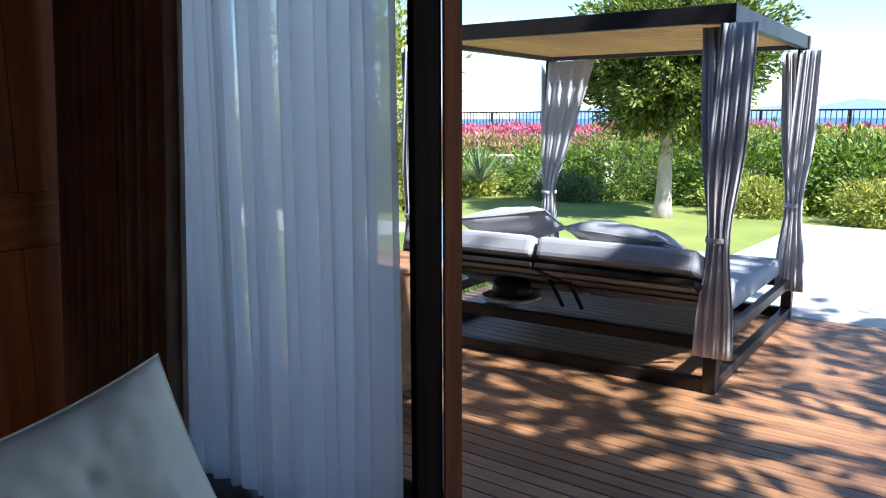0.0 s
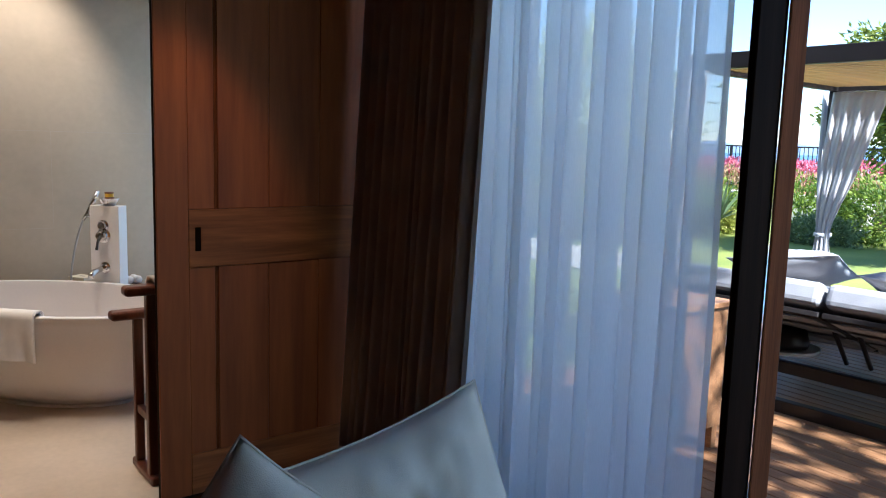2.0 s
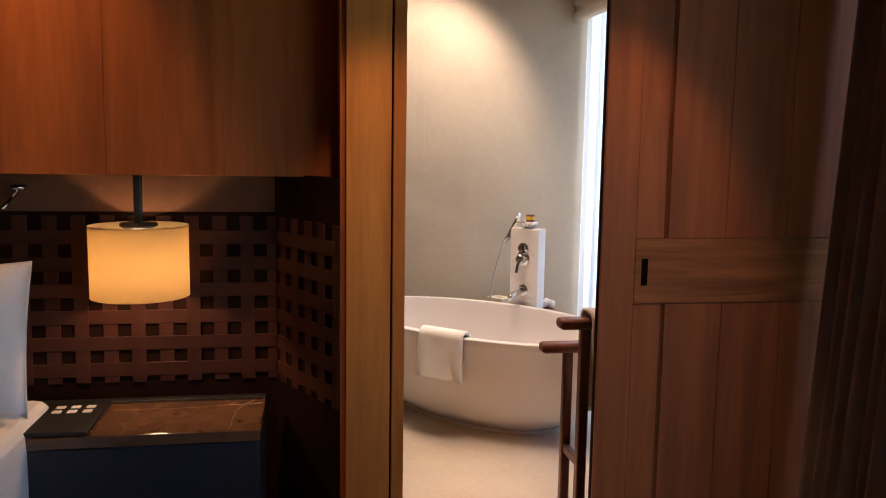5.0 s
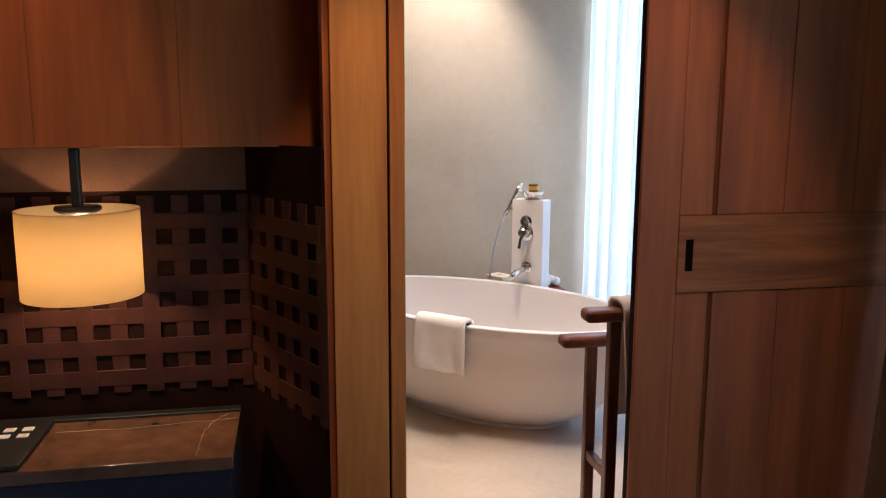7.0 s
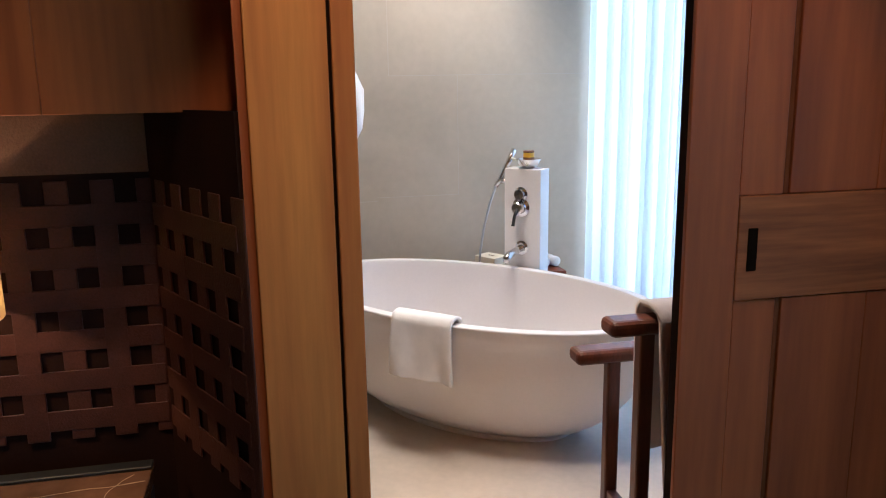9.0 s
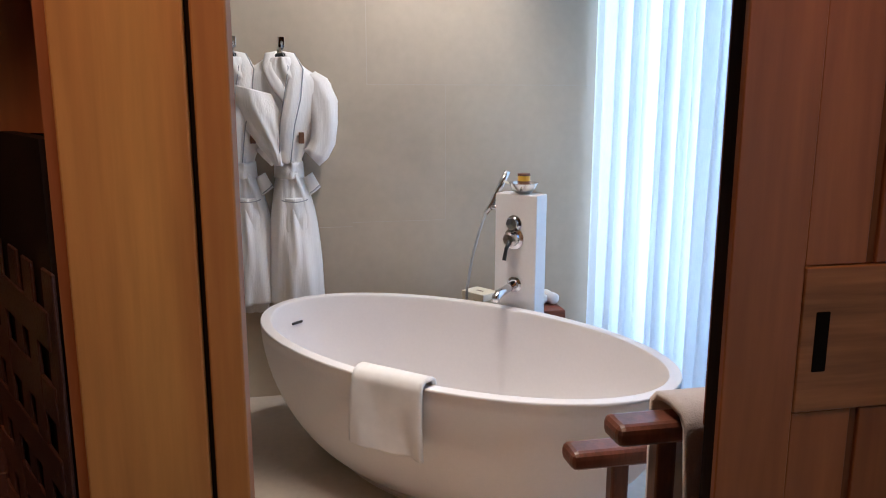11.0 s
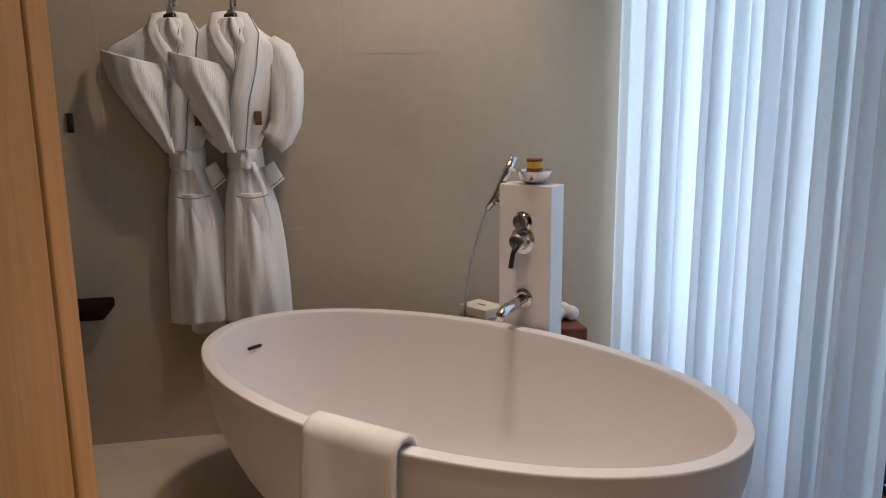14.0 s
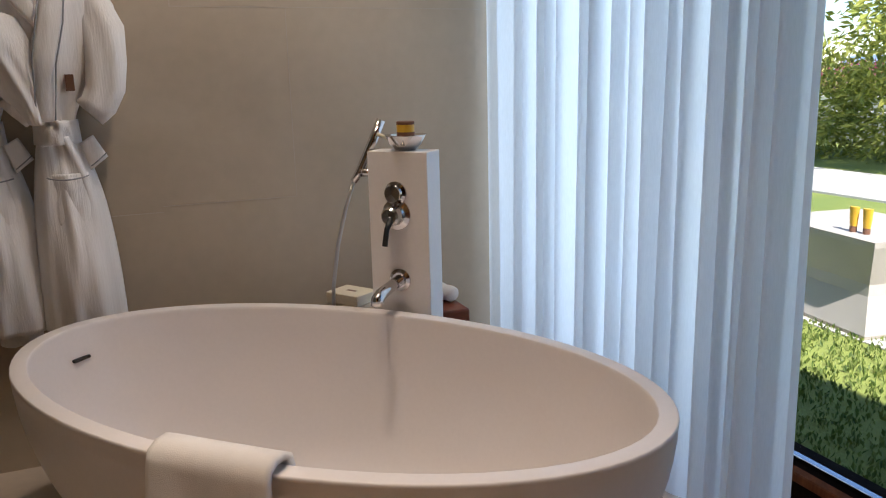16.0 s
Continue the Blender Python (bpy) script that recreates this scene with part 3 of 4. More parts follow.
part("body", box(-0.145, -0.185, 0.0, 0.185, 0.172, 0.014, 0.004), M_black, panel)
for i in range(3):
    for j in range(2):
        part("button", box(-0.085 + j * 0.05, 0.005 + i * 0.05, 0.014, -0.058 + j * 0.05, 0.036 + i * 0.05, 0.018, 0.002, 1), M_white, panel)

wl_ = thing("wall_lamp", pose(-3.865, -0.587, -0.026), "bedside lamp with a glowing cream drum shade", "lamp")
sh = bmesh.new()
for r, flip in ((0.165, 1), (0.1625, -1)):
    bmesh.ops.create_cone(sh, cap_ends=False, segments=48, radius1=r, radius2=r, depth=0.248, matrix=Matrix.Translation((0, 0, 1.152)))
part("shade", sh, M_shade, wl_, "cream fabric drum shade", smooth=True)
part("rim", lathe([(0.163, 1.274), (0.1665, 1.274), (0.1665, 1.277), (0.163, 1.277), (0.163, 1.274)], 48), M_shade, wl_)
part("holder", lathe([(0.0, 1.285), (0.062, 1.285), (0.064, 1.275), (0.05, 1.265), (0.0, 1.262)], 32), M_black, wl_, smooth=True)
part("stem", box(-0.014, -0.013, 1.285, 0.014, 0.013, 1.449, 0.004), M_black, wl_)
part("bulb", lathe([(0.0, 1.13), (0.018, 1.14), (0.025, 1.16), (0.016, 1.19), (0.012, 1.26)], 20), glow_material("bulb_glow", (1.0, 0.6, 0.25), 4.0), wl_, smooth=True)

read = thing("reading_light", pose(HX + 0.035, -1.02, 1.36), "small chrome reading light on the headboard", "lamp")
part("head", lathe([(0.0, 0.0), (0.028, 0.002), (0.03, 0.02), (0.0, 0.022)], 24), M_chrome, read, smooth=True)
part("arm", sweep([(0.01, 0, 0.0), (0.05, -0.02, -0.04), (0.08, -0.03, -0.06)], 0.008, 8), M_chrome, read, smooth=True)

bed = thing("bed", pose(-2.9, -1.85, 0), "wide bed made up with white linen", "bed")
part("base", box(-1.0, -0.93, 0.05, 1.05, 0.93, 0.30, 0.02), M_sofa, bed)
part("mattress", box(-1.0, -0.96, 0.30, 1.08, 0.96, 0.64, 0.06, 4), M_sheet, bed)
part("blanket", box(-0.45, -0.985, 0.25, 1.10, 0.985, 0.672, 0.05, 4), M_sheet, bed, "folded white bedspread")
cushion("pillow", pose(-3.66, -1.22, 0.90, -12, 0, 90), 0.66, 0.50, 0.2, 31, M_sheet, "white pillow standing against the headboard")

# ---------------- bathroom ----------------
curtain("sheer_curtain", -6.37, -4.99, 1.94, 0.012, 2.70, 19, 0.034, M_sheer_bath, "white voile curtain before the bathroom window", 8, 0.0, 0.15)
blind = thing("roman_blind", pose(-6.0, 1.86, 0), "gathered cream blind at the head of the bathroom window", "blind")
for k, zz in enumerate((2.48, 2.53, 2.58)):
    part("fold", sweep([(-0.395 + 0.18 * i, 0.02 * (k % 2), zz + 0.008 * math.sin(i * 1.3 + k)) for i in range(8)], 0.045, 12), M_cream, blind, smooth=True)

TUB = Matrix.Translation((-5.433, 0.972, 0)) @ Matrix.Rotation(radians(42.3), 4, "Z")
tub = thing("bathtub", TUB, "white oval freestanding stone bathtub", "bathtub")


def oval(bm, a, b, z, steps=72):
    return [bm.verts.new((a * math.cos(k * math.tau / steps), b * math.sin(k * math.tau / steps), z)) for k in range(steps)]


def loft(rings, bottom=True):
    bm = bmesh.new()
    rs = [oval(bm, *r) for r in rings]
    for p, q in zip(rs, rs[1:]):
        for k in range(len(p)):
            bm.faces.new((p[k], p[(k + 1) % len(p)], q[(k + 1) % len(q)], q[k]))
    bm.faces.new(rs[0][::-1])
    bm.faces.new(rs[-1])
    return bm


hull = [(0.47, 0.22, 0.012), (0.475, 0.225, 0.0125), (0.49, 0.235, 0.03)]
for k in range(1, 17):
    f = k / 16
    g = math.sin(f * math.pi / 2) ** 0.85
    hull.append((0.49 + (0.856 - 0.49) * g, 0.235 + (0.474 - 0.235) * g, 0.03 + 0.532 * (1 - math.cos(f * math.pi / 2)) ** 0.72))
hull += [(0.8575, 0.4755, 0.563), (0.8572, 0.4752, 0.5705), (0.8555, 0.4735, 0.5735), (0.8535, 0.4715, 0.574), (0.8195, 0.4375, 0.574), (0.8175, 0.4355, 0.5735), (0.8158, 0.4338, 0.5705), (0.8152, 0.4332, 0.563)]
for k in range(1, 15):
    f = k / 14
    g = math.cos(f * math.pi / 2) ** 0.75
    hull.append((0.44 + 0.375 * g, 0.20 + 0.233 * g, 0.563 - 0.463 * math.sin(f * math.pi / 2) ** 0.9))
part("shell", loft([(a * 1.044, b * 1.07, z * 0.99) for a, b, z in hull]), M_tub, tub, smooth=True)
part("plinth", loft([(0.515, 0.262, 0.0), (0.515, 0.262, 0.010), (0.50, 0.25, 0.016)]), M_tub, tub)
slot_m = Matrix.Translation((-0.842, 0.012, 0.470)) @ Matrix.Rotation(radians(-90), 4, "Z")
part("overflow", box(-0.030, -0.008, -0.005, 0.030, 0.006, 0.005, 0.003, 2, turn=slot_m), M_steel_dark, tub, "dark overflow slot")


def folded_towel(name, m, width, over, front, back, mat, label, thick=0.012, seed=1):
    """A towel over a rail along x: front hem, over the top, back hem."""
    rnd = random.Random(seed)
    ph = rnd.uniform(0, 6)

    def at(u, v):
        s = v * (front + back + over)
        x = (u - 0.5) * width
        wob = 0.010 * math.sin(u * 7 + ph + v * 3) + 0.006 * math.sin(u * 15 + ph)
        if s < front:
            k = 1 - s / front
            return (x + 0.02 * k * math.sin(u * 3 + ph), -over / 2 - 0.015 - wob * k - 0.01 * k, -(front - s))
        if s < front + over:
            a = (s - front) / over * math.pi
            return (x, -math.cos(a) * (over / 2 + 0.015), math.sin(a) * 0.016 + 0.004)
        k = (s - front - over) / back
        return (x, over / 2 + 0.015 + wob * k, -(s - front - over))
    ob = thing(name, m, label, "towel")
    c = part("cloth", grid_sheet(26, 40, at), mat, ob, smooth=True)
    so = c.modifiers.new("thickness", "SOLIDIFY")
    so.thickness = thick
    so.offset = 1
    return ob


# on the near rim of the tub
_a = radians(-81.5)
tx, ty = 0.875 * math.cos(_a), 0.489 * math.sin(_a)
tn = math.atan2(0.838 * math.sin(_a), 0.457 * math.cos(_a))
folded_towel("towel", TUB @ Matrix.Translation((tx, ty, 0.568)) @ Matrix.Rotation(tn + math.pi / 2, 4, "Z"), 0.27, 0.035, 0.23, 0.06, M_terry,
             "folded white towel hanging over the bathtub rim", 0.015, 2)

PIL = Matrix.Translation((-5.82, 1.35, 0)) @ Matrix.Rotation(radians(45), 4, "Z")
pil = thing("tap_column", PIL, "white freestanding tap column behind the bathtub", "tap")
part("column", box(-0.10, 0.0, 0.0, 0.10, 0.095, 1.055, 0.002, 1), M_white, pil)
mix = part("mixer", lathe([(0.0, 0.0), (0.046, 0.0), (0.047, 0.006), (0.032, 0.012), (0.029, 0.05), (0.023, 0.057), (0.0, 0.058)], 28), M_chrome, pil, "chrome single lever mixer")
mix.matrix_local = Matrix.Translation((-0.005, 0.0, 0.865)) @ Matrix.Rotation(radians(90), 4, "X")
lev = part("lever", sweep([(0, -0.05, 0.86), (-0.006, -0.07, 0.83), (-0.012, -0.075, 0.78)], [0.011, 0.008, 0.009], 10), M_black, pil, "dark lever", smooth=True)
div = part("diverter", lathe([(0.0, 0.0), (0.036, 0.0), (0.036, 0.006), (0.026, 0.011), (0.025, 0.028), (0.0, 0.030)], 28), M_chrome, pil)
div.matrix_local = Matrix.Translation((-0.005, -0.002, 0.93)) @ Matrix.Rotation(radians(90), 4, "X")
ros = part("rosette", lathe([(0.0, 0.0), (0.034, 0.0), (0.035, 0.006), (0.024, 0.011), (0.0, 0.012)], 28), M_chrome, pil)
ros.matrix_local = Matrix.Translation((0.0, 0.0, 0.66)) @ Matrix.Rotation(radians(90), 4, "X")
part("spout", sweep([(0, -0.005, 0.66), (-0.005, -0.06, 0.652), (-0.008, -0.12, 0.643), (-0.009, -0.142, 0.632), (-0.009, -0.150, 0.612)],
                    [0.018, 0.018, 0.019, 0.0195, 0.018], 16), M_chrome, pil, "chrome bath spout", smooth=True)
part("holder", sweep([(-0.10, 0.045, 0.985), (-0.13, 0.045, 0.985), (-0.145, 0.045, 0.985)], [0.013, 0.013, 0.016], 12), M_chrome, pil, smooth=True)
part("hand_shower", sweep([(-0.168, 0.03, 0.955), (-0.150, 0.045, 0.99), (-0.115, 0.06, 1.07), (-0.085, 0.075, 1.145)], [0.011, 0.013, 0.0145, 0.0145], 14), M_chrome, pil, "chrome hand shower on its holder", smooth=True)
hose = [(-0.168, 0.03, 0.955), (-0.20, 0.03, 0.87), (-0.235, 0.03, 0.75), (-0.265, 0.035, 0.60), (-0.28, 0.05, 0.42), (-0.27, 0.07, 0.2), (-0.2, 0.08, 0.06), (-0.09, 0.07, 0.05)]
part("hose", sweep(hose, 0.0065, 8), M_hose, pil, smooth=True)

bowl = thing("dish", PIL @ Matrix.Translation((0.01, 0.048, 1.056)), "small chrome dish on the tap column", "dish")
part("bowl", lathe([(0.0, 0.0), (0.028, 0.0), (0.048, 0.016), (0.063, 0.044), (0.065, 0.047), (0.061, 0.046), (0.045, 0.019), (0.026, 0.005), (0.0, 0.004)], 32), M_chrome, bowl, smooth=True)
tin = thing("bottle", PIL @ Matrix.Translation((0.012, 0.045, 1.061)), "small yellow bottle with a dark cap in the dish", "bottle")
part("body", lathe([(0.0, 0.0), (0.026, 0.0), (0.027, 0.004), (0.027, 0.072), (0.0, 0.072)], 24), M_yellow, tin, smooth=False)
part("cap", lathe([(0.0, 0.072), (0.0275, 0.072), (0.0275, 0.08), (0.025, 0.082), (0.0, 0.082)], 24), M_brown_print, tin)
part("label", lathe([(0.0272, 0.024), (0.0275, 0.024), (0.0275, 0.05), (0.0272, 0.05)], 24), M_brown_print, tin, "dark printed label")
brush = thing("wooden_brush", PIL @ Matrix.Translation((-0.03, 0.03, 1.085)), "small wooden stick leaning in the dish", "brush")
part("handle", sweep([(0.03, 0.01, -0.015), (-0.01, 0, 0.008), (-0.045, -0.004, 0.02)], [0.005, 0.0045, 0.006], 8), M_paper, brush, smooth=True)

stool = thing("stool", pose(-6.13, 1.47, 0), "reddish wooden stool behind the tap column", "stool")
part("seat", box(-0.17, -0.24, 0.44, 0.17, 0.175, 0.488, 0.006), M_stool, stool)
part("apron", box(-0.155, -0.225, 0.37, 0.155, 0.16, 0.44, 0.004), M_stool, stool)
for sx in (-0.145, 0.145):
    for sy in (-0.21, 0.145):
        part("leg", box(sx - 0.02, sy - 0.02, 0.0, sx + 0.02, sy + 0.02, 0.37, 0.003, 1), M_stool, stool)
for ry in (1.555, 1.613):
    roll = thing("rolled_towel", pose(-6.10, ry, 0.517, 0, 0, 12), "small rolled white towel on the stool", "towel", "rolled towels on the stool")
    part("roll", sweep([(-0.05 + 0.01 * i, 0, 0.0015 * math.sin(i)) for i in range(11)], [0.021] + [0.028] * 9 + [0.021], 16), M_terry, roll, smooth=True)
for nm, zz, tw in (("soap_box", 0.489, 28), ("soap_box", 0.527, 33)):
    sb = thing(nm, pose(-6.11, 1.27, zz, 0, 0, tw), "small cream cardboard soap box on the stool", "box")
    part("carton", box(-0.07, -0.055, 0.0, 0.07, 0.055, 0.036, 0.002, 1), M_paper, sb)
    part("mark", box(-0.02, -0.006, 0.0362, 0.02, 0.006, 0.0366), M_brown_print, sb)

shelf = thing("wall_bench", pose(-6.40, -0.75, 0), "dark wooden bench end against the bathroom wall", "bench")
part("seat", box(0.0, -0.5, 0.565, 0.20, 0.63, 0.605, 0.008), M_wood_dark, shelf)
part("leg", box(0.02, 0.42, 0.0, 0.07, 0.47, 0.565, 0.005), M_wood_dark, shelf)
part("leg", box(0.02, -0.45, 0.0, 0.07, -0.40, 0.565, 0.005), M_wood_dark, shelf)
sw = thing("light_switch", pose(-6.40, -0.215, 1.27), "small black light switch on the plaster wall", "switch")
part("plate", box(0.0, -0.012, -0.035, 0.008, 0.012, 0.035, 0.002, 1), M_black, sw)
part("rocker", box(0.008, -0.007, -0.012, 0.011, 0.007, 0.012, 0.001, 1), M_black, sw)

# towel rack
rack = thing("towel_rack", pose(-3.99, 1.28, 0), "dark reddish wooden towel rack with two bars", "towel rack")
for y0, y1 in ((-0.235, -0.195), (0.42, 0.46)):
    part("post", box(0.075, y0, 0.03, 0.115, y1, 0.845, 0.006), M_wood_red, rack)
    part("post", box(-0.115, y0, 0.03, -0.08, y1, 0.70, 0.006), M_wood_red, rack)
    part("foot", box(-0.15, y0 - 0.004, 0.0, 0.15, y1 + 0.004, 0.04, 0.012, 3), M_wood_red, rack)
    part("stretcher", box(-0.08, y0 + 0.006, 0.27, 0.075, y1 - 0.006, 0.305, 0.003), M_wood_red, rack)
part("bar", box(0.055, -0.325, 0.842, 0.135, 0.55, 0.885, 0.016, 3), M_wood_red, rack)
part("bar", box(-0.135, -0.335, 0.700, -0.058, 0.55, 0.742, 0.016, 3), M_wood_red, rack)
folded_towel("towel", pose(-3.895, 1.255, 0.887, 0, 0, 90), 0.37, 0.09, 0.45, 0.40, M_terry_beige, "beige towel hanging over the rack", 0.014, 7)


def robe(m, label):
    """A bathrobe on a hook, belted; wall behind it at -y, facing +y, z from the shoulder line down."""
    ob = thing("bathrobe", m, label, "bathrobe", "bathrobes on the wall")

    def patch(name, a, b, lift, bulge, seed, folds=0, amp=0.0, n=30, m=34, thick=0.006, pinch=1.0):
        """Cloth spanned between two edge lines of (x, z), lifted off the wall and swelling in the middle."""
        def along(line, v):
            k = min(int(v * (len(line) - 1)), len(line) - 2)
            f = v * (len(line) - 1) - k
            p0, p1, p2, p3 = line[max(k - 1, 0)], line[k], line[k + 1], line[min(k + 2, len(line) - 1)]
            if isinstance(p1, (int, float)):
                return p1 + (p2 - p1) * f
            return tuple(0.5 * (2 * q1 + (q2 - q0) * f + (2 * q0 - 5 * q1 + 4 * q2 - q3) * f * f + (3 * q1 - q0 - 3 * q2 + q3) * f ** 3) for q0, q1, q2, q3 in zip(p0, p1, p2, p3))

        def at(u, v):
            (x0, z0), (x1, z1) = along(a, v), along(b, v)
            y0 = along(lift, v) if isinstance(lift, list) else lift
            s = math.sin(u * math.pi) ** 0.6
            w = noise.noise(Vector((u * 3.2 + seed, v * 2.1, seed))) * 0.35 + noise.noise(Vector((u * 8 + seed, v * 3.0, seed))) * 0.16
            fold = amp * math.sin(u * folds * math.tau + 1.5 * math.sin(v * 3 + seed)) * (0.4 + 0.6 * v) if folds else 0.0
            return (x0 + (x1 - x0) * u, y0 + bulge * s * (1 + w) + fold * s, z0 + (z1 - z0) * u)
        c = part(name, grid_sheet(n, m, at), M_waffle, ob, smooth=True)
        so = c.modifiers.new("thickness", "SOLIDIFY")
        so.thickness = thick
        return c
    patch("bodice", [(-0.07, 0.0), (-0.15, -0.06), (-0.245, -0.13), (-0.22, -0.24), (-0.15, -0.36), (-0.07, -0.47), (-0.045, -0.53)],
          [(0.05, 0.0), (0.12, -0.065), (0.215, -0.125), (0.205, -0.24), (0.155, -0.36), (0.09, -0.47), (0.07, -0.53)], 0.012, 0.085, 1.3, 5, 0.005)
    patch("skirt", [(-0.045, -0.575), (-0.06, -0.65), (-0.08, -0.80), (-0.09, -1.0), (-0.095, -1.20)],
          [(0.07, -0.575), (0.10, -0.65), (0.135, -0.80), (0.155, -1.0), (0.162, -1.20)], 0.012, 0.082, 4.1, 3, 0.007)
    patch("hem", [(-0.02, -1.17), (-0.02, -1.245)], [(0.11, -1.17), (0.11, -1.245)], 0.008, 0.05, 2.2, 2, 0.004, 16, 4)
    patch("belt", [(-0.053, -0.522), (-0.057, -0.60)], [(0.078, -0.522), (0.083, -0.60)], 0.012, 0.098, 7.7, 0, 0.0, 20, 6, 0.01)
    patch("belt_end", [(0.075, -0.60), (0.10, -0.685)], [(0.118, -0.575), (0.155, -0.645)], 0.06, 0.012, 3.7, 0, 0.0, 8, 8, 0.008)
    part("piping", sweep([(0.103, 0.066, -0.672), (0.125, 0.078, -0.655), (0.152, 0.066, -0.632)], 0.0022, 6), M_grey_piping, ob)
    # sleeve folded across the front
    patch("sleeve", [(-0.26, -0.12), (-0.235, -0.24), (-0.16, -0.38), (-0.095, -0.48), (-0.06, -0.535)],
          [(0.01, -0.20), (0.02, -0.29), (0.015, -0.37), (0.008, -0.45), (0.0, -0.535)], [0.045, 0.06, 0.065, 0.055, 0.045], 0.068, 5.3, 3, 0.004, 30, 34, 0.012)

    def sleeve(rows):
        # rows: centre, half width across, half depth
        bm = bmesh.new()
        rings = []
        for i, (c, a, b) in enumerate(rows):
            c = Vector(c)
            d = (Vector(rows[min(i + 1, len(rows) - 1)][0]) - Vector(rows[max(i - 1, 0)][0])).normalized()
            s = d.cross(Vector((0, 1, 0))).normalized()
            rings.append([bm.verts.new(c + s * a * math.cos(k * math.tau / 24) + Vector((0, 1, 0)) * b * math.sin(k * math.tau / 24) * (1 + 0.16 * math.sin(k * 1.3 + i * 0.9))) for k in range(24)])
        for p, q in zip(rings, rings[1:]):
            for k in range(24):
                bm.faces.new((p[k], p[(k + 1) % 24], q[(k + 1) % 24], q[k]))
        bm.faces.new(rings[0])
        inner = [bm.verts.new(v.co.lerp(Vector(rows[-1][0]), 0.15)) for v in rings[-1]]
        deep = [bm.verts.new(v.co.lerp(Vector(rows[-2][0]), 0.8)) for v in inner]
        for p, q in ((rings[-1], inner), (inner, deep)):
            for k in range(24):
                bm.faces.new((p[k], p[(k + 1) % 24], q[(k + 1) % 24], q[k]))
        bm.faces.new(deep)
        return part("sleeve", bm, M_waffle, ob, smooth=True)
    sleeve([((0.12, 0.04, -0.085), 0.03, 0.022), ((0.15, 0.05, -0.125), 0.055, 0.034), ((0.178, 0.058, -0.22), 0.066, 0.042), ((0.18, 0.068, -0.33), 0.060, 0.045),
            ((0.17, 0.075, -0.42), 0.058, 0.042), ((0.145, 0.082, -0.475), 0.055, 0.038), ((0.115, 0.088, -0.50), 0.055, 0.032)])
    # shawl collar with grey piping
    ra = [(0.0, 0.03), (0.025, -0.05), (0.005, -0.18), (-0.02, -0.32), (-0.03, -0.525)]
    rb = [(0.055, 0.02), (0.09, -0.06), (0.075, -0.20), (0.042, -0.34), (0.02, -0.525)]
    rl = [0.035, 0.085, 0.118, 0.130, 0.10]
    patch("collar", ra, rb, rl, 0.014, 6.1, 0, 0, 8, 30, 0.012)
    patch("collar", [(-0.075, 0.02), (-0.088, -0.06), (-0.055, -0.15), (-0.005, -0.225)], [(-0.02, 0.03), (-0.035, -0.05), (-0.003, -0.13), (0.03, -0.19)], [0.035, 0.08, 0.10, 0.11], 0.012, 2.1, 0, 0, 8, 20, 0.012)
    for line, dy in ((rb, 0.012), (ra, 0.014)):
        part("piping", sweep([(x, y + dy, z) for (x, z), y in zip(line, rl)], 0.0024, 6), M_grey_piping, ob, "thin grey piping")
    patch("pocket", [(-0.03, -0.69), (-0.032, -0.85)], [(0.092, -0.69), (0.10, -0.85)], 0.062, 0.032, 8.2, 0, 0, 14, 12, 0.004)
    part("piping", sweep([(-0.03 + 0.0122 * i, 0.074 + 0.042 * math.sin(i / 10 * math.pi) ** 0.6, -0.70 - 0.006 * math.sin(i / 10 * math.pi)) for i in range(11)], 0.0024, 6), M_grey_piping, ob)
    part("emblem", box(0.060, 0.095, -0.425, 0.084, 0.121, -0.37, 0.001, 1), M_brown_print, ob, "small brown embroidered emblem")
    part("hanger", sweep([(-0.05, 0.04, -0.012), (-0.02, 0.05, 0.008), (0.0, 0.05, 0.012), (0.02, 0.05, 0.008), (0.05, 0.04, -0.012)], 0.011, 10), M_black, ob, "black hanger", smooth=True)
    part("hook", sweep([(0.0, 0.05, 0.012), (0.0, 0.05, 0.05), (0.004, 0.045, 0.075)], 0.003, 8), M_chrome, ob, smooth=True)
    for c in ob.children:
        for v in c.data.vertices:      # short waisted
            v.co.z = v.co.z * 0.9 if v.co.z > -0.56 else v.co.z + 0.056
        c.data.transform(Matrix.Scale(-1, 4, (1, 0, 0)))
        c.data.flip_normals()
    return ob


for y, x, lab in ((0.393, 0.035, "white waffle bathrobe with grey piping on a wall hook"), (0.178, 0.0, "white bathrobe hanging behind another one on the wall")):
    rm = Matrix.Translation((-6.40 + x, y, 1.638)) @ Matrix.Rotation(radians(-90), 4, "Z")
    robe(rm, lab)
    hk = thing("wall_hook", Matrix.Translation((-6.40, y, 1.697)) @ Matrix.Rotation(radians(-90), 4, "Z"), "small steel wall hook above the bathrobe", "hook")
    part("plate", box(-0.012, 0.0, -0.012, 0.012, 0.004, 0.035, 0.001, 1), M_chrome, hk)
    part("peg", sweep([(0, 0.003, 0.0), (0, 0.04, 0.0), (0, 0.052, 0.012)], 0.005, 8), M_chrome, hk, smooth=True)

# ---------------- outdoors ----------------
structure("ground", grid_sheet(24, 24, lambda u, v: (-60 + 130 * u, -40 + 66 * v, -0.07)), M_lawn, "short sunlit lawn", "ground")
structure("sea", grid_sheet(2, 2, lambda u, v: (-4000 + 8000 * u, 26 + 4600 * v, -9.0)), M_sea, "blue sea to the horizon", "water")
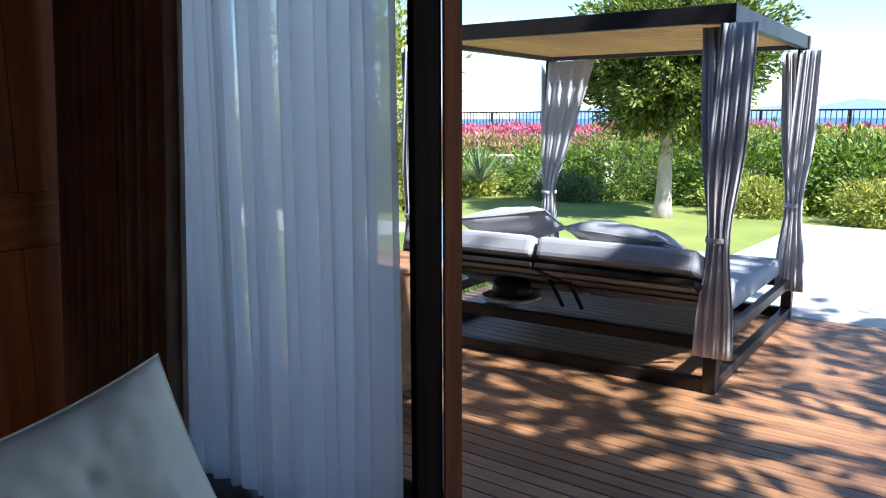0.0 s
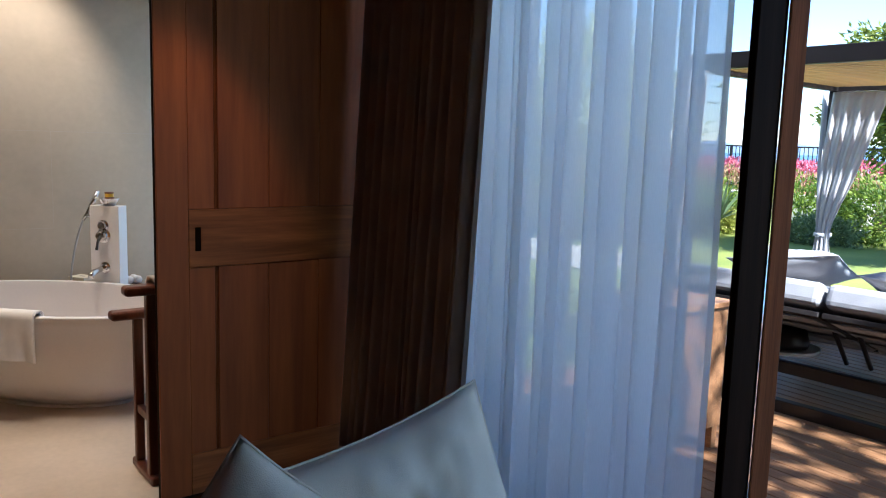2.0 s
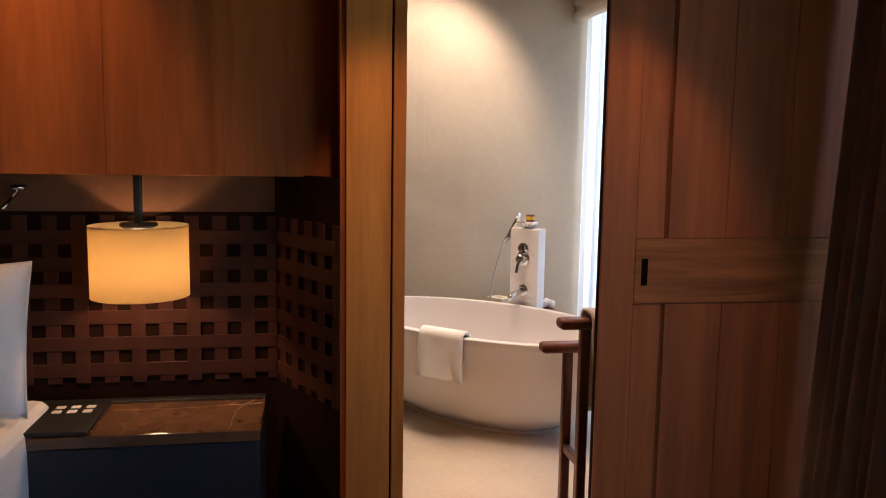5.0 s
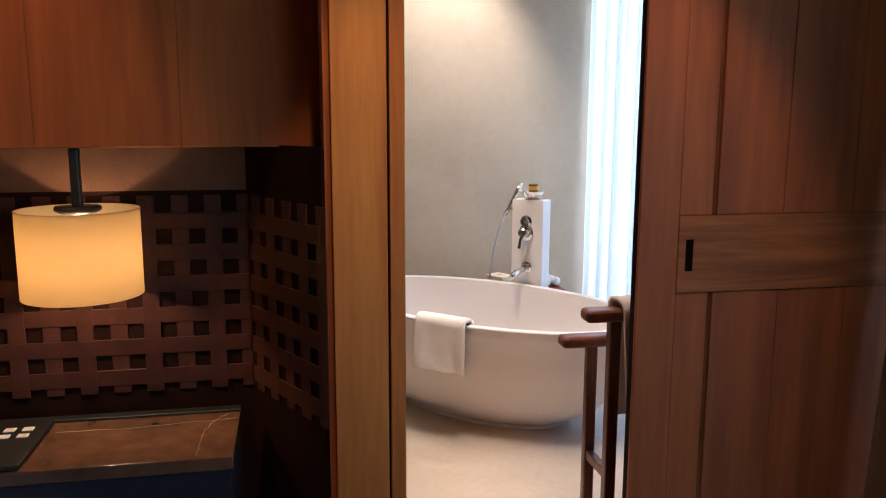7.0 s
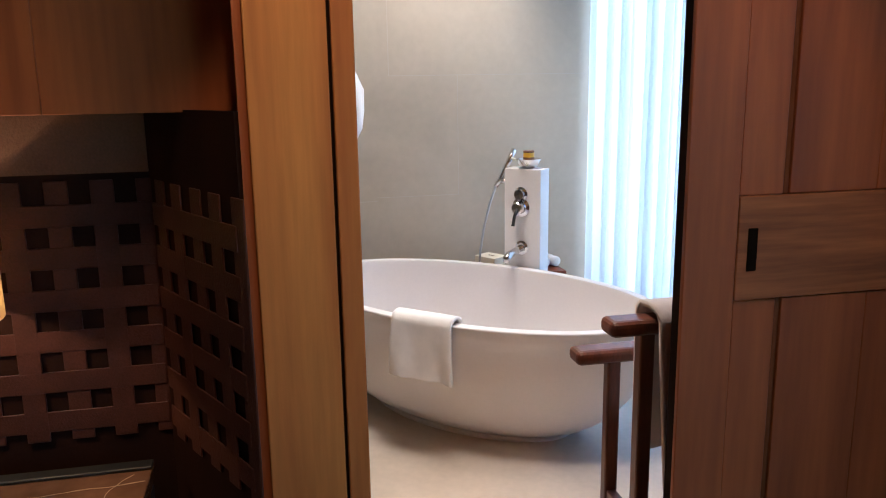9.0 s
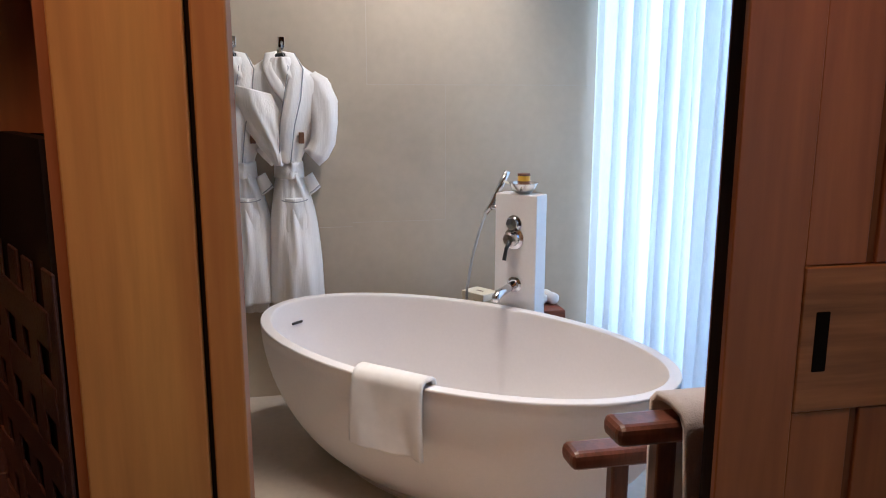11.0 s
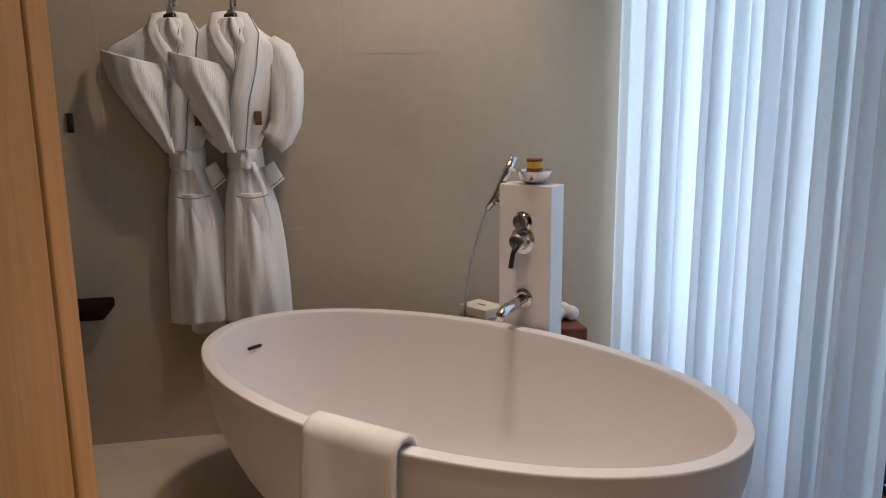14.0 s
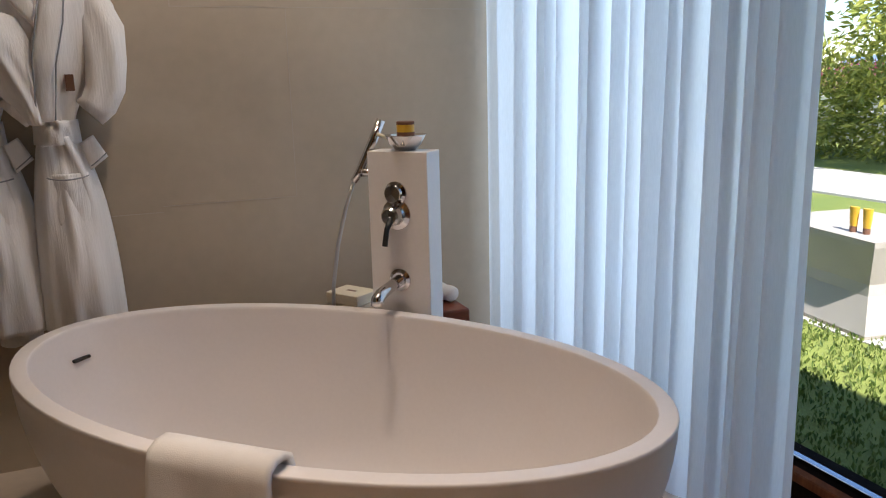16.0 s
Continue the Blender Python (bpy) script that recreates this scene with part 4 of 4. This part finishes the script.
# ridge without real haze; its pale material stands in for it
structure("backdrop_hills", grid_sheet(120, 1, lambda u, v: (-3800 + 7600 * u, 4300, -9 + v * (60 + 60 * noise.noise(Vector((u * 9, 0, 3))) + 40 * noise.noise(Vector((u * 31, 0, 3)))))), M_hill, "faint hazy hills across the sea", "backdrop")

deck = structure("deck", box(-4.2, 2.62, -0.25, 2.3, 6.56, -0.035), M_steel_dark, "reddish brown wooden deck", "deck")
plank_bm = box(0, 0, -0.028, 6.5, 0.089, 0.0, 0.003, 1)
plank_me = bpy.data.meshes.new("plank")
plank_bm.to_mesh(plank_me)
plank_bm.free()
plank_me.materials.append(M_deck)
for k in range(41):
    ob = new("plank", plank_me)
    ob.parent = deck
    ob.matrix_local = pose(-4.2, 2.625 + k * 0.0958, 0.0)

paving = structure("pavement", box(-2.95, 6.565, -0.25, 9.0, 12.3, -0.022), M_concrete, "pale sunlit stone paving", "pavement")
for i in range(15):
    for j in range(7):
        x0 = -2.95 + i * 0.8
        y0 = 6.565 + j * 0.815
        if x0 > -1.0 + 0.2 * j and y0 < 10.9 and x0 > -0.8:
            continue
        part("slab", box(x0 + 0.004, y0 + 0.004, -0.022, x0 + 0.796, y0 + 0.811, 0.0, 0.003, 1), M_stone, paving)
structure("pool_water", box(-0.75, 7.0, -0.06, 8.9, 11.4, -0.018), M_water, "light blue pool water", "water")

# daybed with canopy
DX0, DX1, DY0, DY1 = -3.65, -1.60, 4.48, 6.52
DB = (DX0 + DX1) / 2, (DY0 + DY1) / 2
TURN_BED = Matrix.Translation((-1.6, 4.48, 0)) @ Matrix.Rotation(radians(3.3), 4, "Z") @ Matrix.Translation((1.6, -4.48, 0))
daybed = thing("daybed", TURN_BED, "dark framed outdoor daybed with a slatted canopy and grey cushions", "daybed")
B = 0.075
for px in (DX0, DX1):
    for py in (DY0, DY1):
        part("post", box(px - B / 2, py - B / 2, 0.0, px + B / 2, py + B / 2, 2.015, 0.003, 1), M_steel_dark, daybed)
for py in (DY0, DY1):
    part("beam", box(DX0 - B / 2, py - 0.03, 2.015, DX1 + B / 2, py + 0.03, 2.11, 0.003, 1), M_steel_dark, daybed)
    part("floor_rail", box(DX0 + B / 2, py - 0.03, 0.0, DX1 - B / 2, py + 0.03, 0.075, 0.003, 1), M_steel_dark, daybed)
    part("seat_rail", box(DX0 + B / 2, py - 0.025, 0.24, DX1 - B / 2, py + 0.025, 0.31, 0.003, 1), M_steel_dark, daybed)
for px in (DX0, DX1):
    part("beam", box(px - 0.03, DY0 + 0.03, 2.015, px + 0.03, DY1 - 0.03, 2.11, 0.003, 1), M_steel_dark, daybed)
    part("floor_rail", box(px - 0.03, DY0 + B / 2, 0.0, px + 0.03, DY1 - B / 2, 0.075, 0.003, 1), M_steel_dark, daybed)
    part("seat_rail", box(px - 0.025, DY0 + B / 2, 0.24, px + 0.025, DY1 - B / 2, 0.31, 0.003, 1), M_steel_dark, daybed)
sl = box(DX0 + 0.03, 0, 2.045, DX1 - 0.03, 0.062, 2.065, 0.002, 1)
sl_me = bpy.data.meshes.new("slat")
sl.to_mesh(sl_me)
sl.free()
sl_me.materials.append(M_pergola_wood)
for k in range(20):
    ob = new("slat", sl_me)
    ob.parent = daybed
    ob.location = (0, DY0 + 0.045 + k * 0.098, 0)
# two reclining halves
for x0, x1 in ((DX0 + 0.05, (DX0 + DX1) / 2 - 0.01), ((DX0 + DX1) / 2 + 0.01, DX1 - 0.05)):
    part("mattress", box(x0, 5.05, 0.32, x1, DY1 - 0.02, 0.46, 0.035, 3), M_grey_cloth, daybed)
    tilt = Matrix.Translation((0, 5.12, 0.36)) @ Matrix.Rotation(radians(-20), 4, "X")
    part("back_cushion", box(x0, -0.93, 0.03, x1, 0.0, 0.17, 0.04, 3, turn=tilt), M_grey_cloth, daybed, "grey raised back cushion")
    part("back_frame", box(x0, -0.90, -0.025, x1, 0.0, 0.005, 0.004, 1, turn=tilt), M_steel_dark, daybed)
    for k in range(3):
        part("slat", box(x0 + 0.03, -0.84 + 0.29 * k, -0.036, x1 - 0.03, -0.69 + 0.29 * k, -0.0265, 0.002, 1, turn=tilt), M_grey_piping, daybed)
    part("strut", rod((x0 + 0.06, 4.62, 0.525), (x0 + 0.06, 4.85, 0.28), 0.014), M_steel_dark, daybed)
    part("strut", rod((x1 - 0.06, 4.62, 0.525), (x1 - 0.06, 4.85, 0.28), 0.014), M_steel_dark, daybed)
cushion("outdoor_cushion", TURN_BED @ pose(-2.95, 4.60, 0.845, -68, 8, 188), 0.62, 0.45, 0.18, 41, M_grey_cloth, "grey cushion lying on the daybed back")
cushion("outdoor_cushion", TURN_BED @ pose(-2.17, 4.58, 0.815, -76, -3, 176), 0.66, 0.42, 0.17, 43, M_grey_cloth, "grey cushion lying flat on the daybed back")


def tied_curtain(cx, cy, seed, ax, label, spread=0.0):
    """Pergola curtain gathered round a post and tied."""
    rnd = random.Random(seed)
    ph = rnd.uniform(0, 6)
    ob = thing("pergola_curtain", TURN_BED @ pose(cx, cy, 0), label, "curtain", "curtains of the daybed canopy")

    def leaf(name, side):
        def at(u, v):
            z = 0.22 + 1.785 * v
            tie = math.exp(-((z - 0.86) / 0.30) ** 2)
            w = (0.155 + 0.035 * (1 - v)) * (1 - 0.45 * tie)
            d = side * (0.055 + 0.02 * (1 - tie)) + 0.0075 * math.sin(u * 3.6 * math.tau + ph + 0.9 * math.sin(2.3 * v + ph)) + 0.005 * math.sin(u * 7.7 * math.tau + 2 * ph + 2 * v) * (1 - 0.4 * tie)
            along = (u - 0.5) * w * 1.1 + side * (0.085 * max(v - 0.35, 0) * (1 - tie) + 0.02) + spread * max(v - 0.4, 0) * (u + 0.1)
            return (along, -d, z) if ax == "x" else (d, along, z)
        c = part(name, grid_sheet(44, 26, at), M_pergola_cloth, ob, smooth=True)
        so = c.modifiers.new("thickness", "SOLIDIFY")
        so.thickness = 0.003
    leaf("cloth", 1)
    leaf("cloth", -1)
    part("tie", lathe([(0.066, 0.855), (0.069, 0.86), (0.069, 0.88), (0.066, 0.885)], 24, sx=0.95, sy=1.2), M_pergola_cloth, ob, smooth=True)
    return ob


tied_curtain(DX1, DY0, 1, "x", "grey curtain tied round the daybed post")
tied_curtain(DX1, DY1, 2, "x", "pale grey curtain tied round the sunlit daybed post", -0.02)
tied_curtain(DX0, DY1, 3, "x", "pale grey curtain tied round the far daybed post", 0.42)
tied_curtain(DX0, DY0, 4, "x", "grey curtain tied round the daybed post")

# lantern under the daybed, on a tray
lan = thing("lantern", pose(-3.04, 4.66, 0.0), "round dark lantern on a pale tray", "lantern")
part("tray", lathe([(0.0, 0.312), (0.2, 0.312), (0.205, 0.335), (0.195, 0.335), (0.19, 0.32), (0.0, 0.32)], 32), M_white, lan, smooth=True)
part("body", lathe([(0.0, 0.335), (0.13, 0.335), (0.14, 0.36), (0.12, 0.44), (0.05, 0.47), (0.0, 0.47)], 32), M_steel_dark, lan, smooth=True)


# wooden cabinet on the deck outside the window
cab = thing("outdoor_cabinet", pose(-2.98, 3.35, 0), "brown wooden outdoor side cabinet on the deck", "cabinet")
part("body", box(-0.22, -0.24, 0.12, 0.22, 0.24, 0.745, 0.004, 1), M_deck, cab)
part("top", box(-0.24, -0.26, 0.746, 0.24, 0.26, 0.775, 0.004, 1), M_deck, cab)
for sx in (-0.19, 0.19):
    for sy in (-0.21, 0.21):
        part("leg", box(sx - 0.02, sy - 0.02, 0.0, sx + 0.02, sy + 0.02, 0.12), M_deck, cab)

# planting
def leaves(name, count, size, place, mat, label, category, seed, kind="stuff"):
    """Many small folded leaves; place(rnd) gives point and outward way."""
    rnd = random.Random(seed)
    verts, faces = [], []
    for _ in range(count):
        p, out = place(rnd)
        d = (out + Vector((rnd.gauss(0, 0.6), rnd.gauss(0, 0.6), rnd.gauss(0.15, 0.6)))).normalized()
        s = d.orthogonal().normalized()
        s = Matrix.Rotation(rnd.uniform(0, math.tau), 3, d) @ s
        l = size * rnd.uniform(0.6, 1.35)
        w = l * rnd.uniform(0.32, 0.5)
        fold = d.cross(s) * w * 0.3
        b = len(verts)
        verts += [p, p + d * l * 0.5 + s * w * 0.5 + fold, p + d * l, p + d * l * 0.5 - s * w * 0.5 + fold]
        faces += [(b, b + 1, b + 2), (b, b + 2, b + 3)]
    me = bpy.data.meshes.new(name)
    me.from_pydata(verts, [], faces)
    me.materials.append(mat)
    ob = new(name, me)
    return tagged(ob, label, category, kind=kind) if kind else ob


def blob_place(c, r, shells=0.75, lump=0.35, seed=0):
    c, r = Vector(c), Vector(r)

    def f(rnd):
        d = Vector((rnd.gauss(0, 1), rnd.gauss(0, 1), rnd.gauss(0, 1))).normalized()
        k = 1 + lump * noise.noise(d * 2.6 + Vector((seed * 7.3, 1, 2))) + 0.5 * lump * noise.noise(d * 6.5 + Vector((seed, 4, 2)))
        k *= rnd.uniform(shells, 1.03)
        return c + Vector((d.x * r.x, d.y * r.y, d.z * r.z)) * k, d
    return f


def tree(m, height_trunk, crown, count, leaf, label, seed, lean=0.1, leaf_mat=M_leaf_tree):
    rnd = random.Random(seed)
    ob = thing("tree", m, label, "tree")
    pts = [(0.02 * math.sin(i * 1.1) + lean * i / 8, 0.02 * math.cos(i * 1.7), -0.1 + (height_trunk + 0.5) * i / 8) for i in range(9)]
    part("trunk", sweep(pts, [0.20, 0.14, 0.12, 0.115, 0.11, 0.105, 0.10, 0.09, 0.07], 14), M_bark, ob, smooth=True)
    tx_, ty_, tz_ = pts[-2]
    for k in range(7):
        a = k * math.tau / 7 + rnd.uniform(-0.3, 0.3)
        e = Vector((math.cos(a) * crown[0] * 0.7, math.sin(a) * crown[1] * 0.7, crown[2] * rnd.uniform(0.2, 1.1)))
        mid = e * 0.5 + Vector((0, 0, 0.1))
        part("limb", sweep([(tx_, ty_, tz_ - 0.2), (tx_ + mid.x, ty_ + mid.y, tz_ + mid.z), (tx_ + e.x, ty_ + e.y, tz_ + e.z)], [0.055, 0.035, 0.012], 8), M_bark, ob, smooth=True)
    c = (tx_, ty_, height_trunk + crown[2] * 0.80)
    lv = leaves("crown", count, leaf, blob_place(c, crown, 0.5, 0.5, seed), leaf_mat, "", "", seed, kind="")
    lv.parent = ob
    return ob


tree(pose(-5.12, 12.35, -0.05), 1.5, (1.32, 1.3, 1.15), 56000, 0.105, "small round crowned tree with a pale trunk on the lawn", 5)
# tree beside the house that throws the dappled shade on the deck
tree(pose(3.2, 3.7, -0.05), 3.3, (2.9, 2.6, 1.7), 1800, 0.33, "tree beside the house shading the deck", 9)

for i, (cx, cy, rx, ry, rz, mat, size, cnt, lab) in enumerate((
        (-10.6, 14.4, 1.3, 1.0, 0.55, M_leaf_hedge, 0.11, 4200, "dense green shrub"),
        (-8.6, 14.7, 1.2, 1.0, 0.62, M_leaf_hedge, 0.11, 4200, "dense green shrub"),
        (-6.9, 15.0, 1.4, 1.0, 0.85, M_leaf_hedge, 0.11, 5200, "dense dark green shrub"),
        (-4.6, 14.8, 1.5, 1.0, 0.88, M_leaf_hedge, 0.12, 6200, "dense green shrub behind the tree"),
        (-2.6, 14.7, 1.5, 1.0, 0.88, M_leaf_hedge, 0.13, 6200, "broad leaved green shrub"),
        (-0.6, 14.6, 1.5, 1.0, 0.88, M_leaf_hedge, 0.13, 6200, "broad leaved green shrub"),
        (1.6, 14.6, 1.6, 1.0, 0.86, M_leaf_hedge, 0.13, 5200, "broad leaved green shrub"),
        (-3.9, 16.6, 2.0, 1.0, 0.85, M_leaf_grey, 0.10, 5200, "grey green rosemary shrub"),
        (-0.2, 16.8, 2.4, 1.0, 0.85, M_leaf_grey, 0.10, 5200, "grey green rosemary shrub"),
        (-6.6, 16.9, 1.6, 1.0, 0.8, M_leaf_grey, 0.10, 4200, "grey green rosemary shrub"),
        (-4.0, 13.35, 0.75, 0.45, 0.38, M_leaf_lime, 0.09, 2600, "low lime green bush"),
        (-2.0, 13.2, 0.8, 0.45, 0.42, M_leaf_lime, 0.09, 2600, "low lime green bush"),
        (0.2, 13.0, 0.9, 0.45, 0.45, M_leaf_lime, 0.09, 2600, "low lime green bush"),
        (-9.8, 13.6, 0.7, 0.4, 0.32, M_leaf_lime, 0.09, 2000, "low lime green bush"),
        (-7.6, 13.7, 0.7, 0.4, 0.30, M_leaf_grey, 0.09, 2000, "low grey green bush"))):
    ob = leaves("shrub", cnt, size, blob_place((cx, cy, rz * 0.45), (rx, ry, rz), 0.55, 0.5, i + 1), mat, lab, "shrub", 50 + i)
for i, (x0, x1, y, z0, z1, mat, cnt, lab) in enumerate((
        (-22, 12, 19.6, 0.2, 1.28, M_pink, 26000, "band of pink flowering plants"),
        (-20, -8, 18.6, 0.1, 1.05, M_straw, 5000, "straw coloured tall grasses"),
        (-6, 8, 18.3, 0.3, 1.25, M_leaf_lime, 9000, "yellow green bushes before the fence"),
        (-22, 14, 18.9, -0.1, 0.85, M_leaf_hedge, 14000, "green undergrowth before the fence"))):
    leaves("flower_bed" if mat is M_pink else "bushes", cnt, 0.13,
           lambda rnd, x0=x0, x1=x1, y=y, z0=z0, z1=z1: ((lambda x: (Vector((x, y + rnd.uniform(-0.7, 0.7), z0 + (z1 - z0 + 0.16 * noise.noise(Vector((x * 1.3, 0, 5)))) * rnd.random() ** 0.6)), Vector((0, 0, 1))))(rnd.uniform(x0, x1))),
           mat, lab, "plants", 80 + i)
leaves("flowers", 420, 0.07, lambda rnd: (Vector((rnd.uniform(-2.6, 1.2), rnd.uniform(12.7, 13.6), rnd.uniform(0.2, 0.55))), Vector((0, -0.4, 1))), M_yellow_flower, "small yellow and orange flowers", "flowers", 91)
leaves("flowers", 300, 0.08, lambda rnd: (Vector((rnd.uniform(-1.2, 1.2), rnd.uniform(13.4, 13.9), rnd.uniform(0.6, 1.2))), Vector((0, -0.6, 0.6))), M_pink, "small pink flowers on a shrub", "flowers", 92)

structure("terrace_wall", box(-30, 16.9, -0.2, -8.4, 17.5, 0.58), M_stone, "low pale garden wall", "wall")
structure("terrace_ground", box(-40, 17.5, -0.3, 30, 26, 0.30), M_soil, "planted terrace before the sea", "ground")

fence = thing("fence", pose(0, 20.6, 0), "thin dark metal railing before the sea", "fence")
part("rail", box(-20, -0.02, 1.66, 14, 0.02, 1.70), M_steel_dark, fence)
part("rail", box(-20, -0.015, 0.66, 14, 0.015, 0.69), M_steel_dark, fence)
pm = bpy.data.meshes.new("post")
pb = box(-0.03, -0.03, 0.3, 0.03, 0.03, 1.70)
pb.to_mesh(pm)
pb.free()
pm.materials.append(M_steel_dark)
for k in range(18):
    ob = new("post", pm)
    ob.parent = fence
    ob.location = (-20 + 2 * k, 0, 0)
bm = bpy.data.meshes.new("bar")
bb = box(-0.009, -0.009, 0.68, 0.009, 0.009, 1.67)
bb.to_mesh(bm)
bb.free()
bm.materials.append(M_steel_dark)
for k in range(280):
    ob = new("bar", bm)
    ob.parent = fence
    ob.location = (-19.9 + 0.121 * k, 0, 0)

# spiky yucca at the edge of the lawn
yuc = thing("yucca_plant", pose(-9.15, 13.0, -0.05), "spiky green fan plant at the lawn's edge", "plant")
ry_ = random.Random(6)
for k in range(60):
    a, e = ry_.uniform(0, math.tau), ry_.uniform(0.25, 1.35)
    d = Vector((math.cos(a) * math.cos(e), math.sin(a) * math.cos(e), math.sin(e)))
    s = d.cross(Vector((0, 0, 1))).normalized()
    L = ry_.uniform(0.8, 1.15)
    part("leaf", grid_sheet(1, 5, lambda u, v: tuple(Vector((0, 0, 0.3)) + d * L * v + s * (u - 0.5) * 0.07 * (1 - v ** 1.5) + Vector((0, 0, -0.18 * v * v)))), M_leaf_grey, yuc)

# garden seen from the bathroom
gb = thing("garden_table", pose(-6.60, 4.28, -0.062, 0, 0, -8), "pale cast concrete block table on the lawn", "table")
gbm = bmesh.new()
grings = []
for z, a, b in ((0.0, 0.40, 0.31), (0.02, 0.405, 0.315), (0.20, 0.335, 0.25), (0.26, 0.33, 0.245), (0.47, 0.415, 0.315), (0.50, 0.42, 0.32)):
    grings.append([gbm.verts.new((sx * a, sy * b, z)) for sx, sy in ((1, 1), (-1, 1), (-1, -1), (1, -1))])
for q, r in zip(grings, grings[1:]):
    for k in range(4):
        gbm.faces.new((q[k], q[(k + 1) % 4], r[(k + 1) % 4], r[k]))
gbm.faces.new(grings[0][::-1])
gbm.faces.new(grings[-1])
part("block", gbm, M_concrete, gb)
structure("pavement_slab", box(-7.05, 3.90, -0.068, -5.6, 4.68, -0.062), M_stone, "pale stone slab under the garden table", "pavement")
leaves("grass", 30000, 0.030, lambda rnd: (Vector((rnd.uniform(-8.5, -4.3), rnd.uniform(2.65, 6.5), -0.07)), Vector((0, 0, 1.6))), M_leaf_grass, "short lawn grass outside the bathroom window", "grass", 140)
for dx in (0.02, 0.10):
    tb = thing("tube", pose(-6.50 + dx, 4.05, 0.4385), "yellow tube with a dark cap standing on the table", "tube")
    part("cap", lathe([(0.0, 0.0), (0.018, 0.0), (0.018, 0.03), (0.0, 0.03)], 16), M_brown_print, tb)
    part("body", lathe([(0.019, 0.03), (0.022, 0.06), (0.026, 0.13), (0.0, 0.131)], 16, sx=1.1, sy=0.6), M_yellow, tb)
structure("pavement_garden", box(-16, 7.6, -0.2, -7.4, 9.3, -0.045), M_stone, "pale sunlit garden path", "pavement")
tree(pose(-10.2, 10.2, -0.05), 1.0, (1.6, 1.4, 1.5), 7000, 0.14, "pale branched tree with yellow green leaves in the garden", 15, 0.3, M_leaf_lime)
for i, (cx, cy, r) in enumerate(((-13.2, 10.6, 1.3), (-11.6, 11.2, 1.3), (-15.0, 9.9, 1.4), (-9.6, 10.6, 0.9))):
    leaves("shrub", 4200, 0.12, blob_place((cx, cy, r * 0.5), (r, r * 0.8, r * 0.9), 0.55, 0.5, 30 + i), M_leaf_lime, "sunlit yellow green garden shrub", "shrub", 120 + i)
structure("garden_wall", box(-24, 12.6, -0.1, -12.2, 12.9, 0.5), M_stone, "low pale garden wall", "wall")

# dark bedroom floor boards
fl = bpy.data.objects["floor_bedroom_base"]
fp = box(0, 0, -0.02, 8.2, 0.158, 0.0, 0.0015, 1)
fpm = bpy.data.meshes.new("plank")
fp.to_mesh(fpm)
fp.free()
fpm.materials.append(M_floor_wood)
for k in range(46):
    ob = new("plank", fpm)
    ob.parent = fl
    ob.matrix_local = pose(-3.70, -5.0 + k * 0.16, 0.0)
